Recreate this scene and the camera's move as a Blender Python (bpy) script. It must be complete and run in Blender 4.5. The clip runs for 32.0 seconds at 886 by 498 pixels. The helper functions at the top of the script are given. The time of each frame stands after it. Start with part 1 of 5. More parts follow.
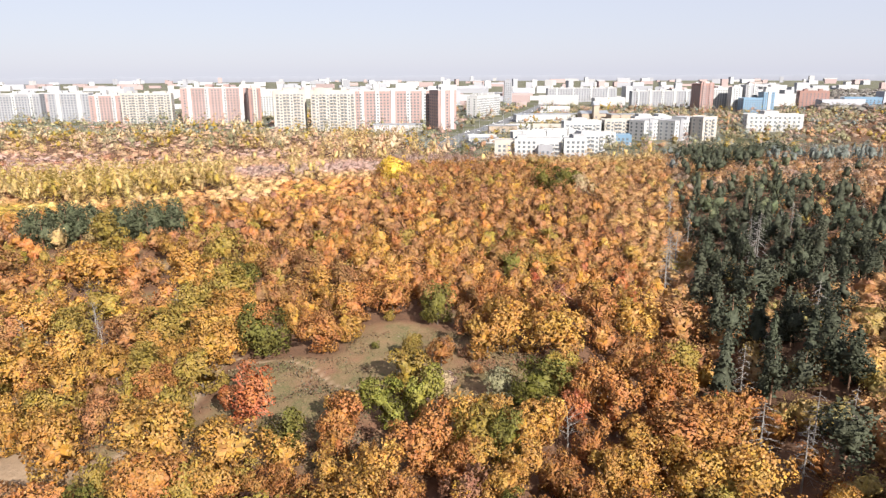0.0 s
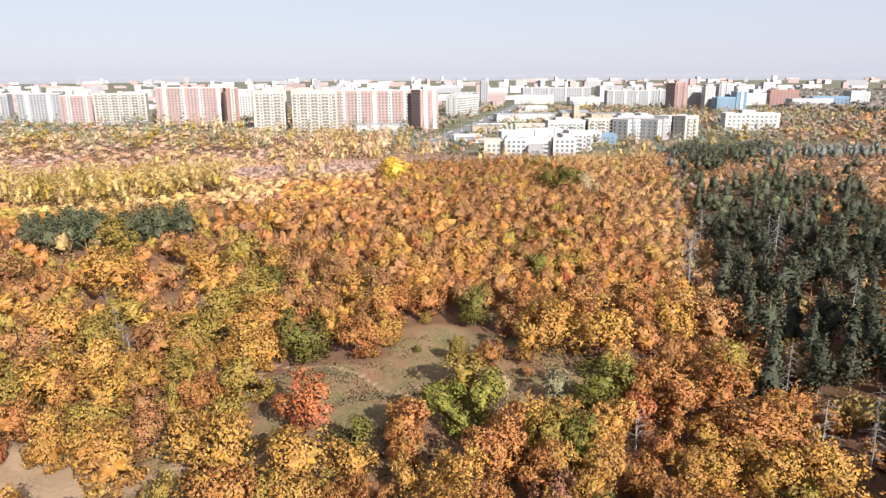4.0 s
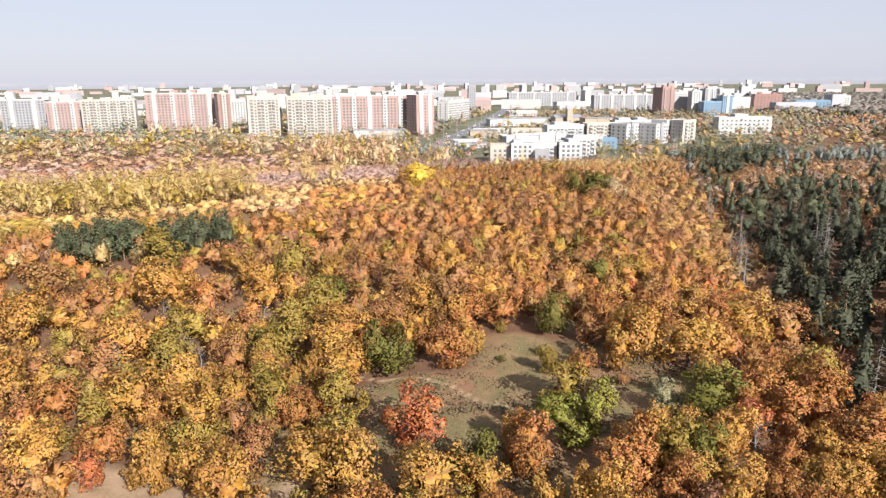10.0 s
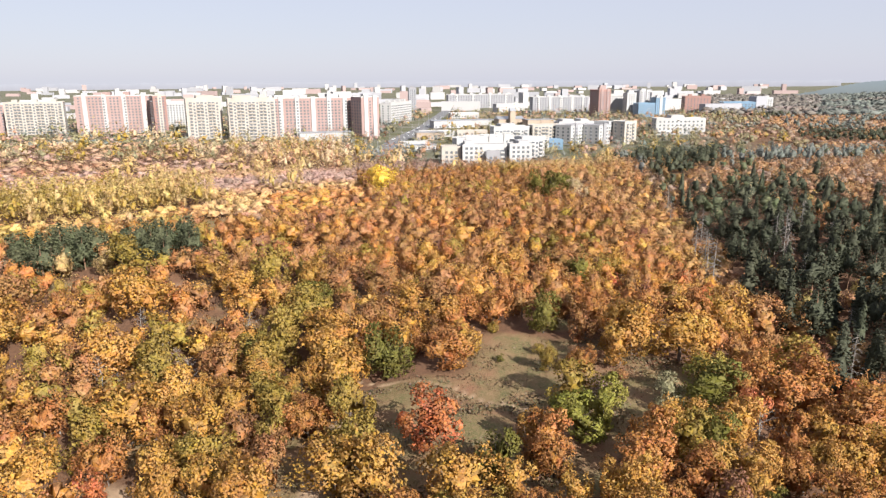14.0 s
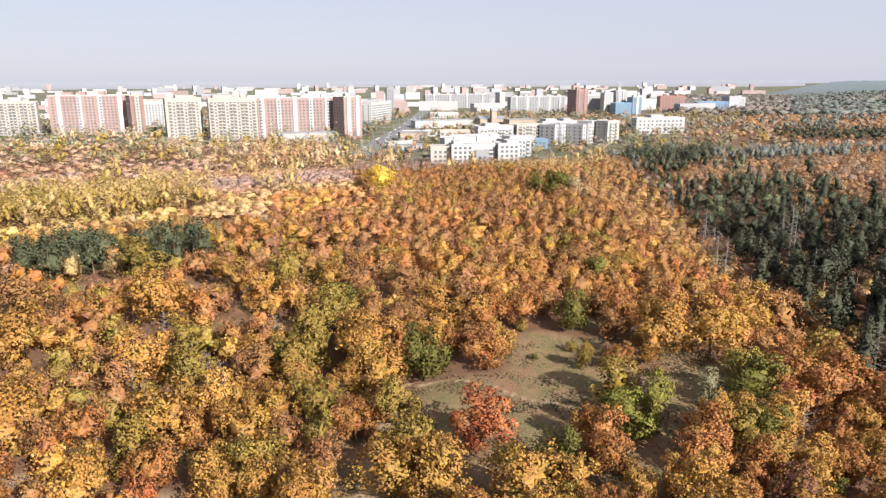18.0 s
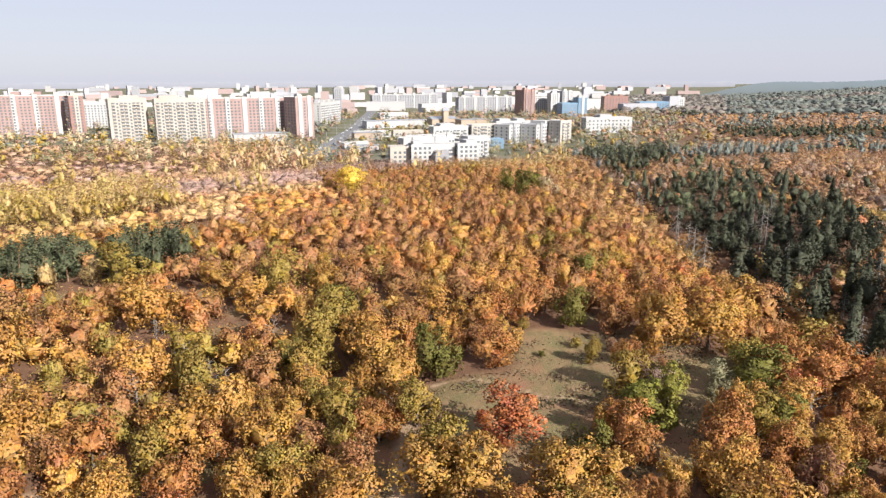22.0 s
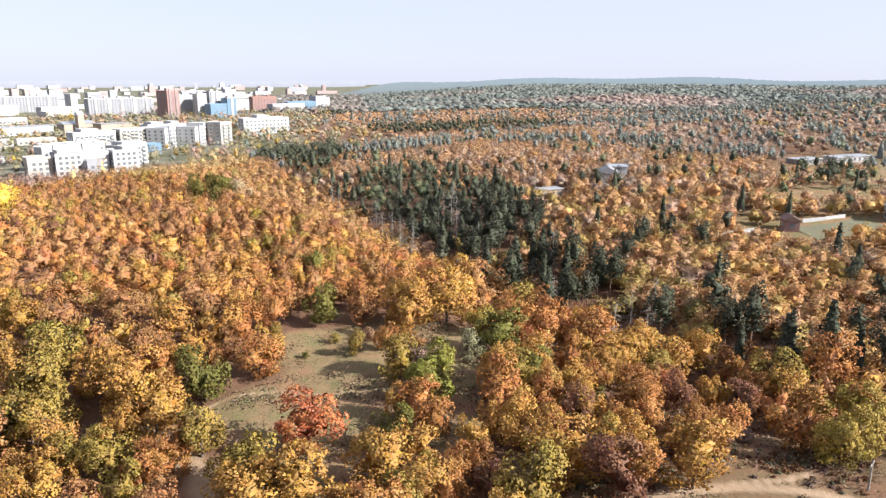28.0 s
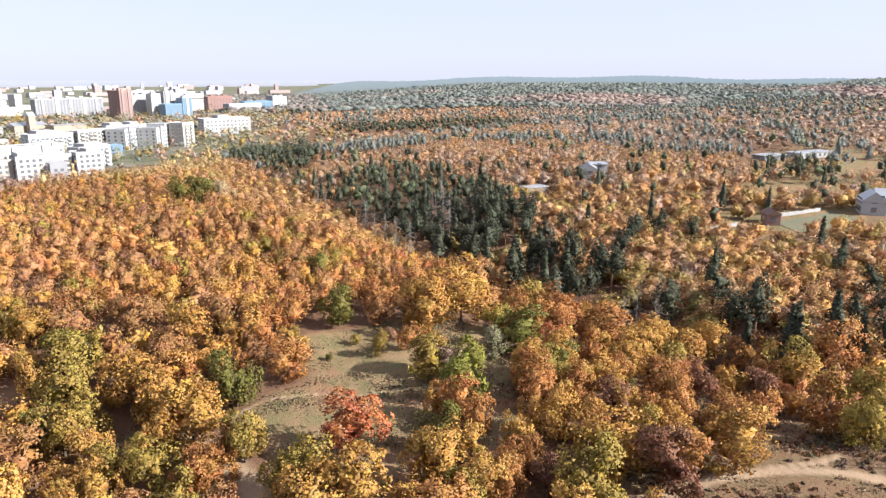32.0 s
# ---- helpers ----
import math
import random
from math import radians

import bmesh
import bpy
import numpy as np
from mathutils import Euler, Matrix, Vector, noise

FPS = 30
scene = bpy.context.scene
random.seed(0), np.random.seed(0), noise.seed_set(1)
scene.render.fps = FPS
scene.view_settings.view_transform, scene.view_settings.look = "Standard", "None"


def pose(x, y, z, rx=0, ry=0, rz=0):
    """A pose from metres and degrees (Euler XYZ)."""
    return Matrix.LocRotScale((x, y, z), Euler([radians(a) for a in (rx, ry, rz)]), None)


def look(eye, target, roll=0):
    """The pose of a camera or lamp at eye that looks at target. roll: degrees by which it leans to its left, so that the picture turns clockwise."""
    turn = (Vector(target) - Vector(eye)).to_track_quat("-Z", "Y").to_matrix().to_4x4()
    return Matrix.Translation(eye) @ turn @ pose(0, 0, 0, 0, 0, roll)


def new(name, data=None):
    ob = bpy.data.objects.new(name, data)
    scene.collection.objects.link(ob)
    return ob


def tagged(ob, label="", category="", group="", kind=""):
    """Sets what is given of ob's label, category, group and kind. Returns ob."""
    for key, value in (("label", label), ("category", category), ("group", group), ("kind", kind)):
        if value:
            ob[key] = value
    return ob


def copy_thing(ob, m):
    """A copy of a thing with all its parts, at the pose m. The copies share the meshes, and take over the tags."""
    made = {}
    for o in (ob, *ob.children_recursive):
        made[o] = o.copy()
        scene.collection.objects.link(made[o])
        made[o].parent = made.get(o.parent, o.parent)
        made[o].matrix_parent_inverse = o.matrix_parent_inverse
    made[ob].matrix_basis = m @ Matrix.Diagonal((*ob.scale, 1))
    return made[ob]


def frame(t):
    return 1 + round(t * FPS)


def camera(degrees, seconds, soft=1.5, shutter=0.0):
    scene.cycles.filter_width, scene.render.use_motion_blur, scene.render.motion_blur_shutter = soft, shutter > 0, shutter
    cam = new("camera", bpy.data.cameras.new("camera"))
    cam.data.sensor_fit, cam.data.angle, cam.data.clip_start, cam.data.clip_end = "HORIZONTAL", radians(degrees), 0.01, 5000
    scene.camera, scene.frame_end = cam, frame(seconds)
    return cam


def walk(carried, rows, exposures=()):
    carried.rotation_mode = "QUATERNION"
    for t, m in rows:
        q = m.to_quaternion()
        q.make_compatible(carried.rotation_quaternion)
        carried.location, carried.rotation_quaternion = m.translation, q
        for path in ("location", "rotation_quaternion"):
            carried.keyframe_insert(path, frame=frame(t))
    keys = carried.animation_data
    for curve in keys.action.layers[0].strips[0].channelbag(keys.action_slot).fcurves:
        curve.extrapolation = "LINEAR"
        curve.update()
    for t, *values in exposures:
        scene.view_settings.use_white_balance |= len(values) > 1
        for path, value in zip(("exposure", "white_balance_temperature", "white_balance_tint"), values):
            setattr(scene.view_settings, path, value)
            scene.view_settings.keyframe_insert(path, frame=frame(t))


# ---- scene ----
cam = camera(65.7, 32.0, 1.35)
METRES, EYE, TILT, LEAN, TURN = 100.0, 56.5, 4.6, -2.1, 0.0
ROWS = [
    (0.0, 0.0, 0.0, 0.0, -0.8, -19.12, 2.31),
    (0.5, -0.0157, 0.0028, 0.0003, -1.22, -19.16, 2.29),
    (1.0, -0.0317, 0.0057, 0.0006, -1.6, -19.19, 2.27),
    (1.5, -0.0486, 0.0086, 0.001, -1.96, -19.22, 2.25),
    (2.0, -0.0658, 0.0116, 0.0013, -2.29, -19.24, 2.23),
    (2.5, -0.0832, 0.0147, 0.0015, -2.61, -19.24, 2.21),
    (3.0, -0.1011, 0.0177, 0.0015, -2.92, -19.24, 2.17),
    (3.5, -0.1192, 0.0206, 0.0015, -3.17, -19.24, 2.13),
    (5.5, -0.1938, 0.0331, 0.0044, -3.99, -19.19, 2.01),
    (6.0, -0.2117, 0.036, 0.005, -4.14, -19.16, 1.99),
    (6.5, -0.2288, 0.0392, 0.0058, -4.28, -19.13, 2.01),
    (7.0, -0.245, 0.0423, 0.0064, -4.46, -19.1, 2.05),
    (7.5, -0.2611, 0.0449, 0.0072, -4.66, -19.08, 2.04),
    (8.0, -0.2764, 0.0477, 0.0078, -4.84, -19.05, 2.05),
    (8.5, -0.2915, 0.0503, 0.0086, -5.02, -19.02, 2.05),
    (9.0, -0.3066, 0.0526, 0.0093, -5.17, -18.99, 2.05),
    (9.5, -0.3214, 0.0547, 0.0099, -5.29, -18.95, 2.06),
    (10.0, -0.3362, 0.0566, 0.0107, -5.41, -18.93, 2.05),
    (10.5, -0.3505, 0.0588, 0.0113, -5.52, -18.88, 2.06),
    (11.0, -0.3645, 0.0607, 0.0117, -5.6, -18.84, 2.06),
    (11.5, -0.3788, 0.0628, 0.0123, -5.7, -18.82, 2.06),
    (12.0, -0.3929, 0.0646, 0.0127, -5.79, -18.81, 2.05),
    (12.5, -0.4068, 0.0667, 0.0134, -5.87, -18.81, 2.03),
    (13.0, -0.4207, 0.0685, 0.0138, -5.96, -18.81, 2.0),
    (13.5, -0.433, 0.0707, 0.0137, -6.91, -18.83, 1.92),
    (14.0, -0.4458, 0.074, 0.0134, -10.79, -18.93, 1.48),
    (14.5, -0.461, 0.077, 0.0137, -12.64, -18.97, 1.26),
    (16.5, -0.5175, 0.0883, 0.0143, -12.94, -18.96, 1.24),
    (17.0, -0.5318, 0.0915, 0.0144, -13.02, -18.97, 1.24),
    (17.5, -0.5461, 0.0949, 0.0146, -13.09, -18.99, 1.22),
    (18.0, -0.5606, 0.0981, 0.0149, -13.16, -18.99, 1.21),
    (18.5, -0.5752, 0.1017, 0.0152, -13.23, -19.01, 1.19),
    (19.0, -0.5898, 0.1053, 0.0157, -13.29, -19.01, 1.17),
    (19.5, -0.6046, 0.1088, 0.0162, -13.34, -19.01, 1.16),
    (20.0, -0.6196, 0.1126, 0.0167, -13.41, -19.03, 1.15),
    (20.5, -0.6343, 0.1161, 0.0171, -13.45, -19.01, 1.15),
    (21.0, -0.649, 0.1198, 0.0178, -13.5, -19.0, 1.14),
    (21.5, -0.6631, 0.124, 0.0179, -14.53, -19.01, 1.04),
    (22.0, -0.6764, 0.1287, 0.0172, -17.96, -19.05, 0.67),
    (22.5, -0.6906, 0.1335, 0.0165, -22.14, -19.05, 0.23),
    (23.0, -0.7041, 0.1394, 0.0157, -26.3, -19.04, -0.18),
    (23.5, -0.7168, 0.145, 0.0151, -30.17, -19.0, -0.6),
    (24.0, -0.7304, 0.1512, 0.0149, -34.07, -18.95, -0.98),
    (24.5, -0.7447, 0.1577, 0.0146, -35.39, -18.92, -1.11),
    (26.5, -0.7971, 0.1866, 0.0162, -41.4, -18.85, -1.58),
    (27.0, -0.8097, 0.1953, 0.0157, -43.2, -18.8, -1.76),
    (27.5, -0.822, 0.2042, 0.0159, -45.03, -18.75, -1.91),
    (28.0, -0.8339, 0.213, 0.0164, -46.84, -18.68, -2.05),
    (28.5, -0.8454, 0.2228, 0.0163, -48.65, -18.62, -2.22),
    (29.0, -0.857, 0.2328, 0.0163, -50.12, -18.57, -2.34),
    (29.5, -0.8685, 0.2434, 0.0164, -50.4, -18.56, -2.33),
    (30.0, -0.8794, 0.254, 0.0162, -50.46, -18.55, -2.32),
    (30.5, -0.891, 0.2656, 0.0158, -50.56, -18.56, -2.3),
    (31.0, -0.9027, 0.278, 0.0156, -50.64, -18.57, -2.29),
    (31.5, -0.9147, 0.291, 0.0153, -50.73, -18.6, -2.29),
    (32.0, -0.9272, 0.3048, 0.0152, -50.81, -18.62, -2.29),
]
walk(cam, [(t, pose(0, 0, EYE, TILT, LEAN, TURN) @ pose(METRES * x, METRES * y, METRES * z, 90 + pitch, roll, yaw)) for t, x, y, z, yaw, pitch, roll in ROWS],
     [(0, 1.31, 6200, 11), (6, 1.27, 6200, 11), (13, 1.22, 6200, 11), (21, 1.20, 6200, 11), (24.5, 1.34, 6100, 10), (29, 1.56, 5950, 10), (32, 1.56, 5950, 10)])

# ---- light: hazy autumn sun low behind the flight, pale sky ----
SUN_HEIGHT, SUN_FROM = 30.0, 154.0          # degrees above the horizon; compass bearing from +y towards +x
world = bpy.data.worlds.new("sky")
scene.world = world
world.use_nodes = True
wn, wl = world.node_tree.nodes, world.node_tree.links
sky = wn.new("ShaderNodeTexSky")
sky.sky_type, sky.sun_disc = "NISHITA", False
sky.sun_elevation, sky.sun_rotation = radians(SUN_HEIGHT), radians(SUN_FROM)
sky.air_density, sky.dust_density, sky.ozone_density, sky.altitude = 1.0, 0.6, 1.0, 100.0
haze = wn.new("ShaderNodeMix")
haze.data_type = "RGBA"
haze.inputs["Factor"].default_value = 0.8
haze.inputs["B"].default_value = (6.2, 6.2, 7.1, 1)
wl.new(sky.outputs["Color"], haze.inputs["A"])
wl.new(haze.outputs["Result"], wn["Background"].inputs["Color"])
wn["Background"].inputs["Strength"].default_value = 0.049
sun = new("sun", bpy.data.lights.new("sun", "SUN"))
sun.data.energy, sun.data.angle, sun.data.color = 5.0, radians(0.6), (1.0, 0.93, 0.82)
a, e = radians(SUN_FROM), radians(SUN_HEIGHT)
sun.matrix_world = look((900 * math.sin(a) * math.cos(e), 900 * math.cos(a) * math.cos(e), 900 * math.sin(e)), (0, 0, 0))


# ---- materials ----
def nodes_of(name):
    m = bpy.data.materials.new(name)
    m.use_nodes = True
    t = m.node_tree
    return m, t, t.nodes["Principled BSDF"]


def mix(t, kind, fac, a, b):
    n = t.nodes.new("ShaderNodeMix")
    n.data_type, n.blend_type = "RGBA", kind
    for key, v in (("Factor", fac), ("A", a), ("B", b)):
        if isinstance(v, bpy.types.NodeSocket):
            t.links.new(v, n.inputs[key])
        elif key == "Factor":
            n.inputs[key].default_value = v
        else:
            n.inputs[key].default_value = (*v, 1)
    return n.outputs["Result"]


def noise_of(t, scale, detail=3.0, rough=0.55, coord="Object"):
    c, n = t.nodes.new("ShaderNodeTexCoord"), t.nodes.new("ShaderNodeTexNoise")
    n.inputs["Scale"].default_value, n.inputs["Detail"].default_value, n.inputs["Roughness"].default_value = scale, detail, rough
    t.links.new(c.outputs[coord], n.inputs["Vector"])
    return n.outputs["Fac"]


def ramp(t, fac, lo, hi, a=(0, 0, 0), b=(1, 1, 1)):
    n = t.nodes.new("ShaderNodeValToRGB")
    n.color_ramp.elements[0].position, n.color_ramp.elements[1].position = lo, hi
    n.color_ramp.elements[0].color, n.color_ramp.elements[1].color = (*a, 1), (*b, 1)
    t.links.new(fac, n.inputs["Fac"])
    return n.outputs["Color"]


def bump(t, p, fac, strength, distance):
    n = t.nodes.new("ShaderNodeBump")
    n.inputs["Strength"].default_value, n.inputs["Distance"].default_value = strength, distance
    t.links.new(fac, n.inputs["Height"])
    t.links.new(n.outputs["Normal"], p.inputs["Normal"])


def plain(name, colour, rough=0.8, grain=3.0, spread=0.25, stain=0.3, relief=0.02, metal=0.0):
    """Paint, plaster, stone or metal: a base colour with fine grain and broader weathering."""
    m, t, p = nodes_of(name)
    dark = tuple(c * (1 - spread) for c in colour)
    c = mix(t, "MIX", noise_of(t, grain, 4), dark, colour)
    c = mix(t, "MULTIPLY", ramp(t, noise_of(t, stain, 3), 0.35, 0.7), c, (0.86, 0.84, 0.82))
    t.links.new(c, p.inputs["Base Color"])
    p.inputs["Roughness"].default_value, p.inputs["Metallic"].default_value = rough, metal
    bump(t, p, noise_of(t, grain * 2, 4), 0.4, relief)
    return m


def leaves(name, source, thin=0.25, patch=0.35, dark=0.8, bright=1.0, deep=0.6, fine=3.2, relief=0.0):
    """Foliage: the tree's own hue, varied from clump to clump and leaf spray to leaf spray; part of the light shines through."""
    m, t, p = nodes_of(name)
    if source == "object":
        hue = t.nodes.new("ShaderNodeObjectInfo").outputs["Color"]
    else:
        n = t.nodes.new("ShaderNodeVertexColor")
        n.layer_name = "hue"
        hue = n.outputs["Color"]
    g = t.nodes.new("ShaderNodeNewGeometry")
    hsv = t.nodes.new("ShaderNodeHueSaturation")
    for key, lo, hi in (("Hue", 0.487, 0.521), ("Saturation", 0.85, 1.0), ("Value", dark * bright, (2 - dark) * bright)):
        r = t.nodes.new("ShaderNodeMapRange")
        r.inputs["To Min"].default_value, r.inputs["To Max"].default_value = lo, hi
        if key == "Hue":
            r.inputs["From Min"].default_value, r.inputs["From Max"].default_value = 0.3, 0.7
            t.links.new(noise_of(t, patch, 2), r.inputs["Value"])
        else:
            w = t.nodes.new("ShaderNodeMath")
            w.operation = "FRACT"
            k = t.nodes.new("ShaderNodeMath")
            k.operation, k.inputs[1].default_value = "MULTIPLY", 1.0 if key == "Value" else 7.31
            t.links.new(g.outputs["Random Per Island"], k.inputs[0])
            t.links.new(k.outputs[0], w.inputs[0])
            t.links.new(w.outputs[0], r.inputs["Value"])
        t.links.new(r.outputs["Result"], hsv.inputs[key])
    grain = ramp(t, noise_of(t, fine, 5, 0.75), 0.32, 0.68, (deep + 0.02, deep - 0.02, deep - 0.04), (1.86 - deep, 1.84 - deep, 1.8 - deep))
    t.links.new(mix(t, "MULTIPLY", 1.0, hue, grain), hsv.inputs["Color"])
    t.links.new(hsv.outputs["Color"], p.inputs["Base Color"])
    if relief:
        bump = t.nodes.new("ShaderNodeBump")
        bump.inputs["Strength"].default_value, bump.inputs["Distance"].default_value = 1.0, relief
        t.links.new(noise_of(t, 1.7, 4, 0.7), bump.inputs["Height"])
        t.links.new(bump.outputs["Normal"], p.inputs["Normal"])
    p.inputs["Roughness"].default_value = 0.7
    p.inputs["Specular IOR Level"].default_value = 0.12
    tr, add = t.nodes.new("ShaderNodeBsdfTranslucent"), t.nodes.new("ShaderNodeMixShader")
    t.links.new(hsv.outputs["Color"], tr.inputs["Color"])
    add.inputs[0].default_value = thin
    t.links.new(p.outputs[0], add.inputs[1])
    t.links.new(tr.outputs[0], add.inputs[2])
    t.links.new(add.outputs[0], t.nodes["Material Output"].inputs["Surface"])
    return m


LEAF = leaves("autumn_leaves", "object", dark=0.84, bright=1.2)
LEAF_STUFF = leaves("autumn_leaves_far", "attribute", 0.28, 0.3, 0.92, 1.32, 0.62, 2.6, 0.2)
NEEDLE = leaves("needles", "object", 0.15)
BARK = plain("bark", (0.13, 0.10, 0.08), 0.9, 6.0, 0.5, 0.6, 0.05)
PALE_BARK = plain("dead_wood", (0.26, 0.235, 0.21), 0.85, 6.0, 0.35, 0.6, 0.03)
PINE_BARK = plain("pine_bark", (0.26, 0.15, 0.09), 0.9, 6.0, 0.5, 0.6, 0.05)


def soil():
    m, t, p = nodes_of("ground_soil")

    def layer(name):
        n = t.nodes.new("ShaderNodeVertexColor")
        n.layer_name = name
        s = t.nodes.new("ShaderNodeSeparateColor")
        t.links.new(n.outputs["Color"], s.inputs[0])
        return s.outputs
    cover = layer("cover")                      # red: trodden earth, green: meadow, blue: town
    litter = mix(t, "MIX", noise_of(t, 1.3, 6), (0.07, 0.042, 0.03), (0.19, 0.104, 0.06))
    grass = mix(t, "MIX", ramp(t, noise_of(t, 0.22, 6, 0.65), 0.38, 0.62), (0.19, 0.124, 0.068), (0.112, 0.104, 0.046))
    grass = mix(t, "MIX", ramp(t, noise_of(t, 2.2, 5, 0.7), 0.46, 0.74), grass, (0.235, 0.162, 0.092))
    grass = mix(t, "MIX", ramp(t, noise_of(t, 0.07, 4, 0.6), 0.5, 0.66), grass, (0.2, 0.106, 0.064))
    earth = mix(t, "MIX", noise_of(t, 1.0, 6), (0.235, 0.16, 0.1), (0.345, 0.25, 0.165))
    town = mix(t, "MIX", ramp(t, noise_of(t, 0.03, 5), 0.4, 0.6), (0.16, 0.152, 0.12), (0.096, 0.096, 0.048))
    c = mix(t, "MIX", cover[1], litter, grass)
    c = mix(t, "MIX", cover[2], c, town)
    n = t.nodes.new("ShaderNodeMath")
    n.operation = "MULTIPLY_ADD"
    n.use_clamp = True
    t.links.new(noise_of(t, 0.9, 5, 0.7), n.inputs[0])
    n.inputs[1].default_value = 0.8
    k = t.nodes.new("ShaderNodeMath")
    k.operation = "MULTIPLY_ADD"
    t.links.new(cover[0], k.inputs[0])
    k.inputs[1].default_value, k.inputs[2].default_value = 1.7, -0.75
    t.links.new(k.outputs[0], n.inputs[2])
    c = mix(t, "MIX", n.outputs[0], c, earth)
    t.links.new(c, p.inputs["Base Color"])
    p.inputs["Roughness"].default_value = 0.95
    p.inputs["Specular IOR Level"].default_value = 0.1
    bump(t, p, noise_of(t, 2.5, 6, 0.7), 0.7, 0.25)
    return m


SOIL = soil()


# ---- the lie of the land ----
def sm(a, b, v):
    u = np.clip((v - a) / (b - a), 0, 1)
    return u * u * (3 - 2 * u)


def height(x, y):
    """Ground level: a wooded rise, a dip to the west, a ravine to the east with a slope beyond it, a far hill."""
    x, y = np.asarray(x, float), np.asarray(y, float)
    h = 3.2 + 7.0 * sm(40, 260, y) - 9.5 * sm(335, 450, y)
    h = h - 6.5 * np.exp(-((x + 85) / 50) ** 2 - ((y - 110) / 75) ** 2)
    h = h - 4.0 * sm(-60, -160, x) * sm(120, 200, y) * sm(440, 310, y)
    h = h - 7.0 * np.exp(-((x - 46 - 0.22 * (y - 90)) / 20) ** 2) * sm(30, 70, y) * sm(330, 220, y)
    h = h + 9.0 * sm(70, 200, x) * sm(420, 200, y)
    r, b = np.hypot(x, y), np.degrees(np.arctan2(x, y))
    return h + 34 * sm(500, 2400, r) * sm(35, 54, b) + 12 * np.exp(-((b - 62) / 9) ** 2 - ((r - 3000) / 700) ** 2)


def blob(x, y, cx, cy, rx, ry, turn=0.0):
    """Below 1 inside an ellipse, with a ragged edge."""
    c, s = math.cos(radians(turn)), math.sin(radians(turn))
    u, v = (x - cx) * c + (y - cy) * s, (y - cy) * c - (x - cx) * s
    return np.hypot(u / rx, v / ry)


OPEN = [(-14, 108, 30, 13, 35), (-2, 99, 16, 12, 0), (-28, 100, 12, 12, 0), (-64, 88, 18, 7, -28), (-44, 98, 5, 6, 0), (-8, 126, 9, 8, 0),
        (4, 41, 28, 11, -27), (20, 14, 36, 14, 0), (-76, 182, 9, 5, 0), (-78, 240, 5, 12, 10), (-128, 180, 9, 6, 30), (-104, 191, 22, 4.5, 0), (-100, 100, 8, 5, 0),
        (-30, 116, 9, 6, 0), (14, 112, 8, 8, 0), (-10, 131, 7, 5, 0), (-13, 86, 7, 4, 0), (-49, 98, 5, 7, 0), (-50, 90, 6, 6, 0), (-69, 98, 6, 5, 0), (18, 50, 9, 6, -30)]
GAPS = [(-71, 160, 5, 3, 0), (-59, 156, 5, 3, 0), (-50, 107, 4, 4, 0), (-34, 88, 4, 3, 0), (-76, 112, 4, 3, 0), (-39, 167, 4, 3, 0), (-40, 100, 4, 3, 0), (-45, 92, 3, 4, 0), (4, 138, 4, 3, 0), (60, 240, 5, 3, 0), (-35, 161, 4, 4, 0),
        (-48, 128, 3.5, 3, 0), (9.5, 68, 3, 3, 0), (22, 66, 6, 2.5, -20), (29, 63, 5, 2.5, -20), (-73, 115, 4, 3, 0), (-65, 169, 4, 3, 0), (-9, 62, 4, 4, 0)]


def open_ground(x, y):
    d = 9.0
    for o in OPEN + GAPS:
        d = np.minimum(d, blob(x, y, *o))
    return d


TRACKS = [((-60, 72), (-40, 68), (-24, 64), (-15, 61), (-11, 58), (-3, 54), (4, 49), (7, 45), (10, 40), (12, 31), (13, 18)),
          ((-1, 52), (5, 49), (11, 44), (16, 42)), ((11, 39), (13, 33), (16, 24)),
          ((-42, 126), (-35, 122), (-28, 121), (-22, 116), (-18, 110), (-12, 106)),
          ((-42, 126), (-43, 108), (-48, 92), (-58, 87), (-70, 90), (-84, 102), (-98, 112)),
          ((-56, 87), (-66, 95), (-80, 104)), ((-82, 184), (-74, 182), (-66, 180))]
TRACK_WIDE = [1.2, 0.7, 0.6, 0.42, 2.2, 3.0, 1.6]


def trodden(x, y):
    out = np.zeros_like(x)
    for line, wide in zip(TRACKS, TRACK_WIDE):
        for (ax, ay), (bx, by) in zip(line[:-1], line[1:]):
            u = np.clip(((x - ax) * (bx - ax) + (y - ay) * (by - ay)) / ((bx - ax) ** 2 + (by - ay) ** 2), 0, 1)
            d = np.hypot(x - ax - u * (bx - ax), y - ay - u * (by - ay))
            out = np.maximum(out, np.exp(-(d / wide) ** 2))
    return np.maximum(out, 0.75 * np.exp(-blob(x, y, -66, 90, 14, 7, -30) ** 4))


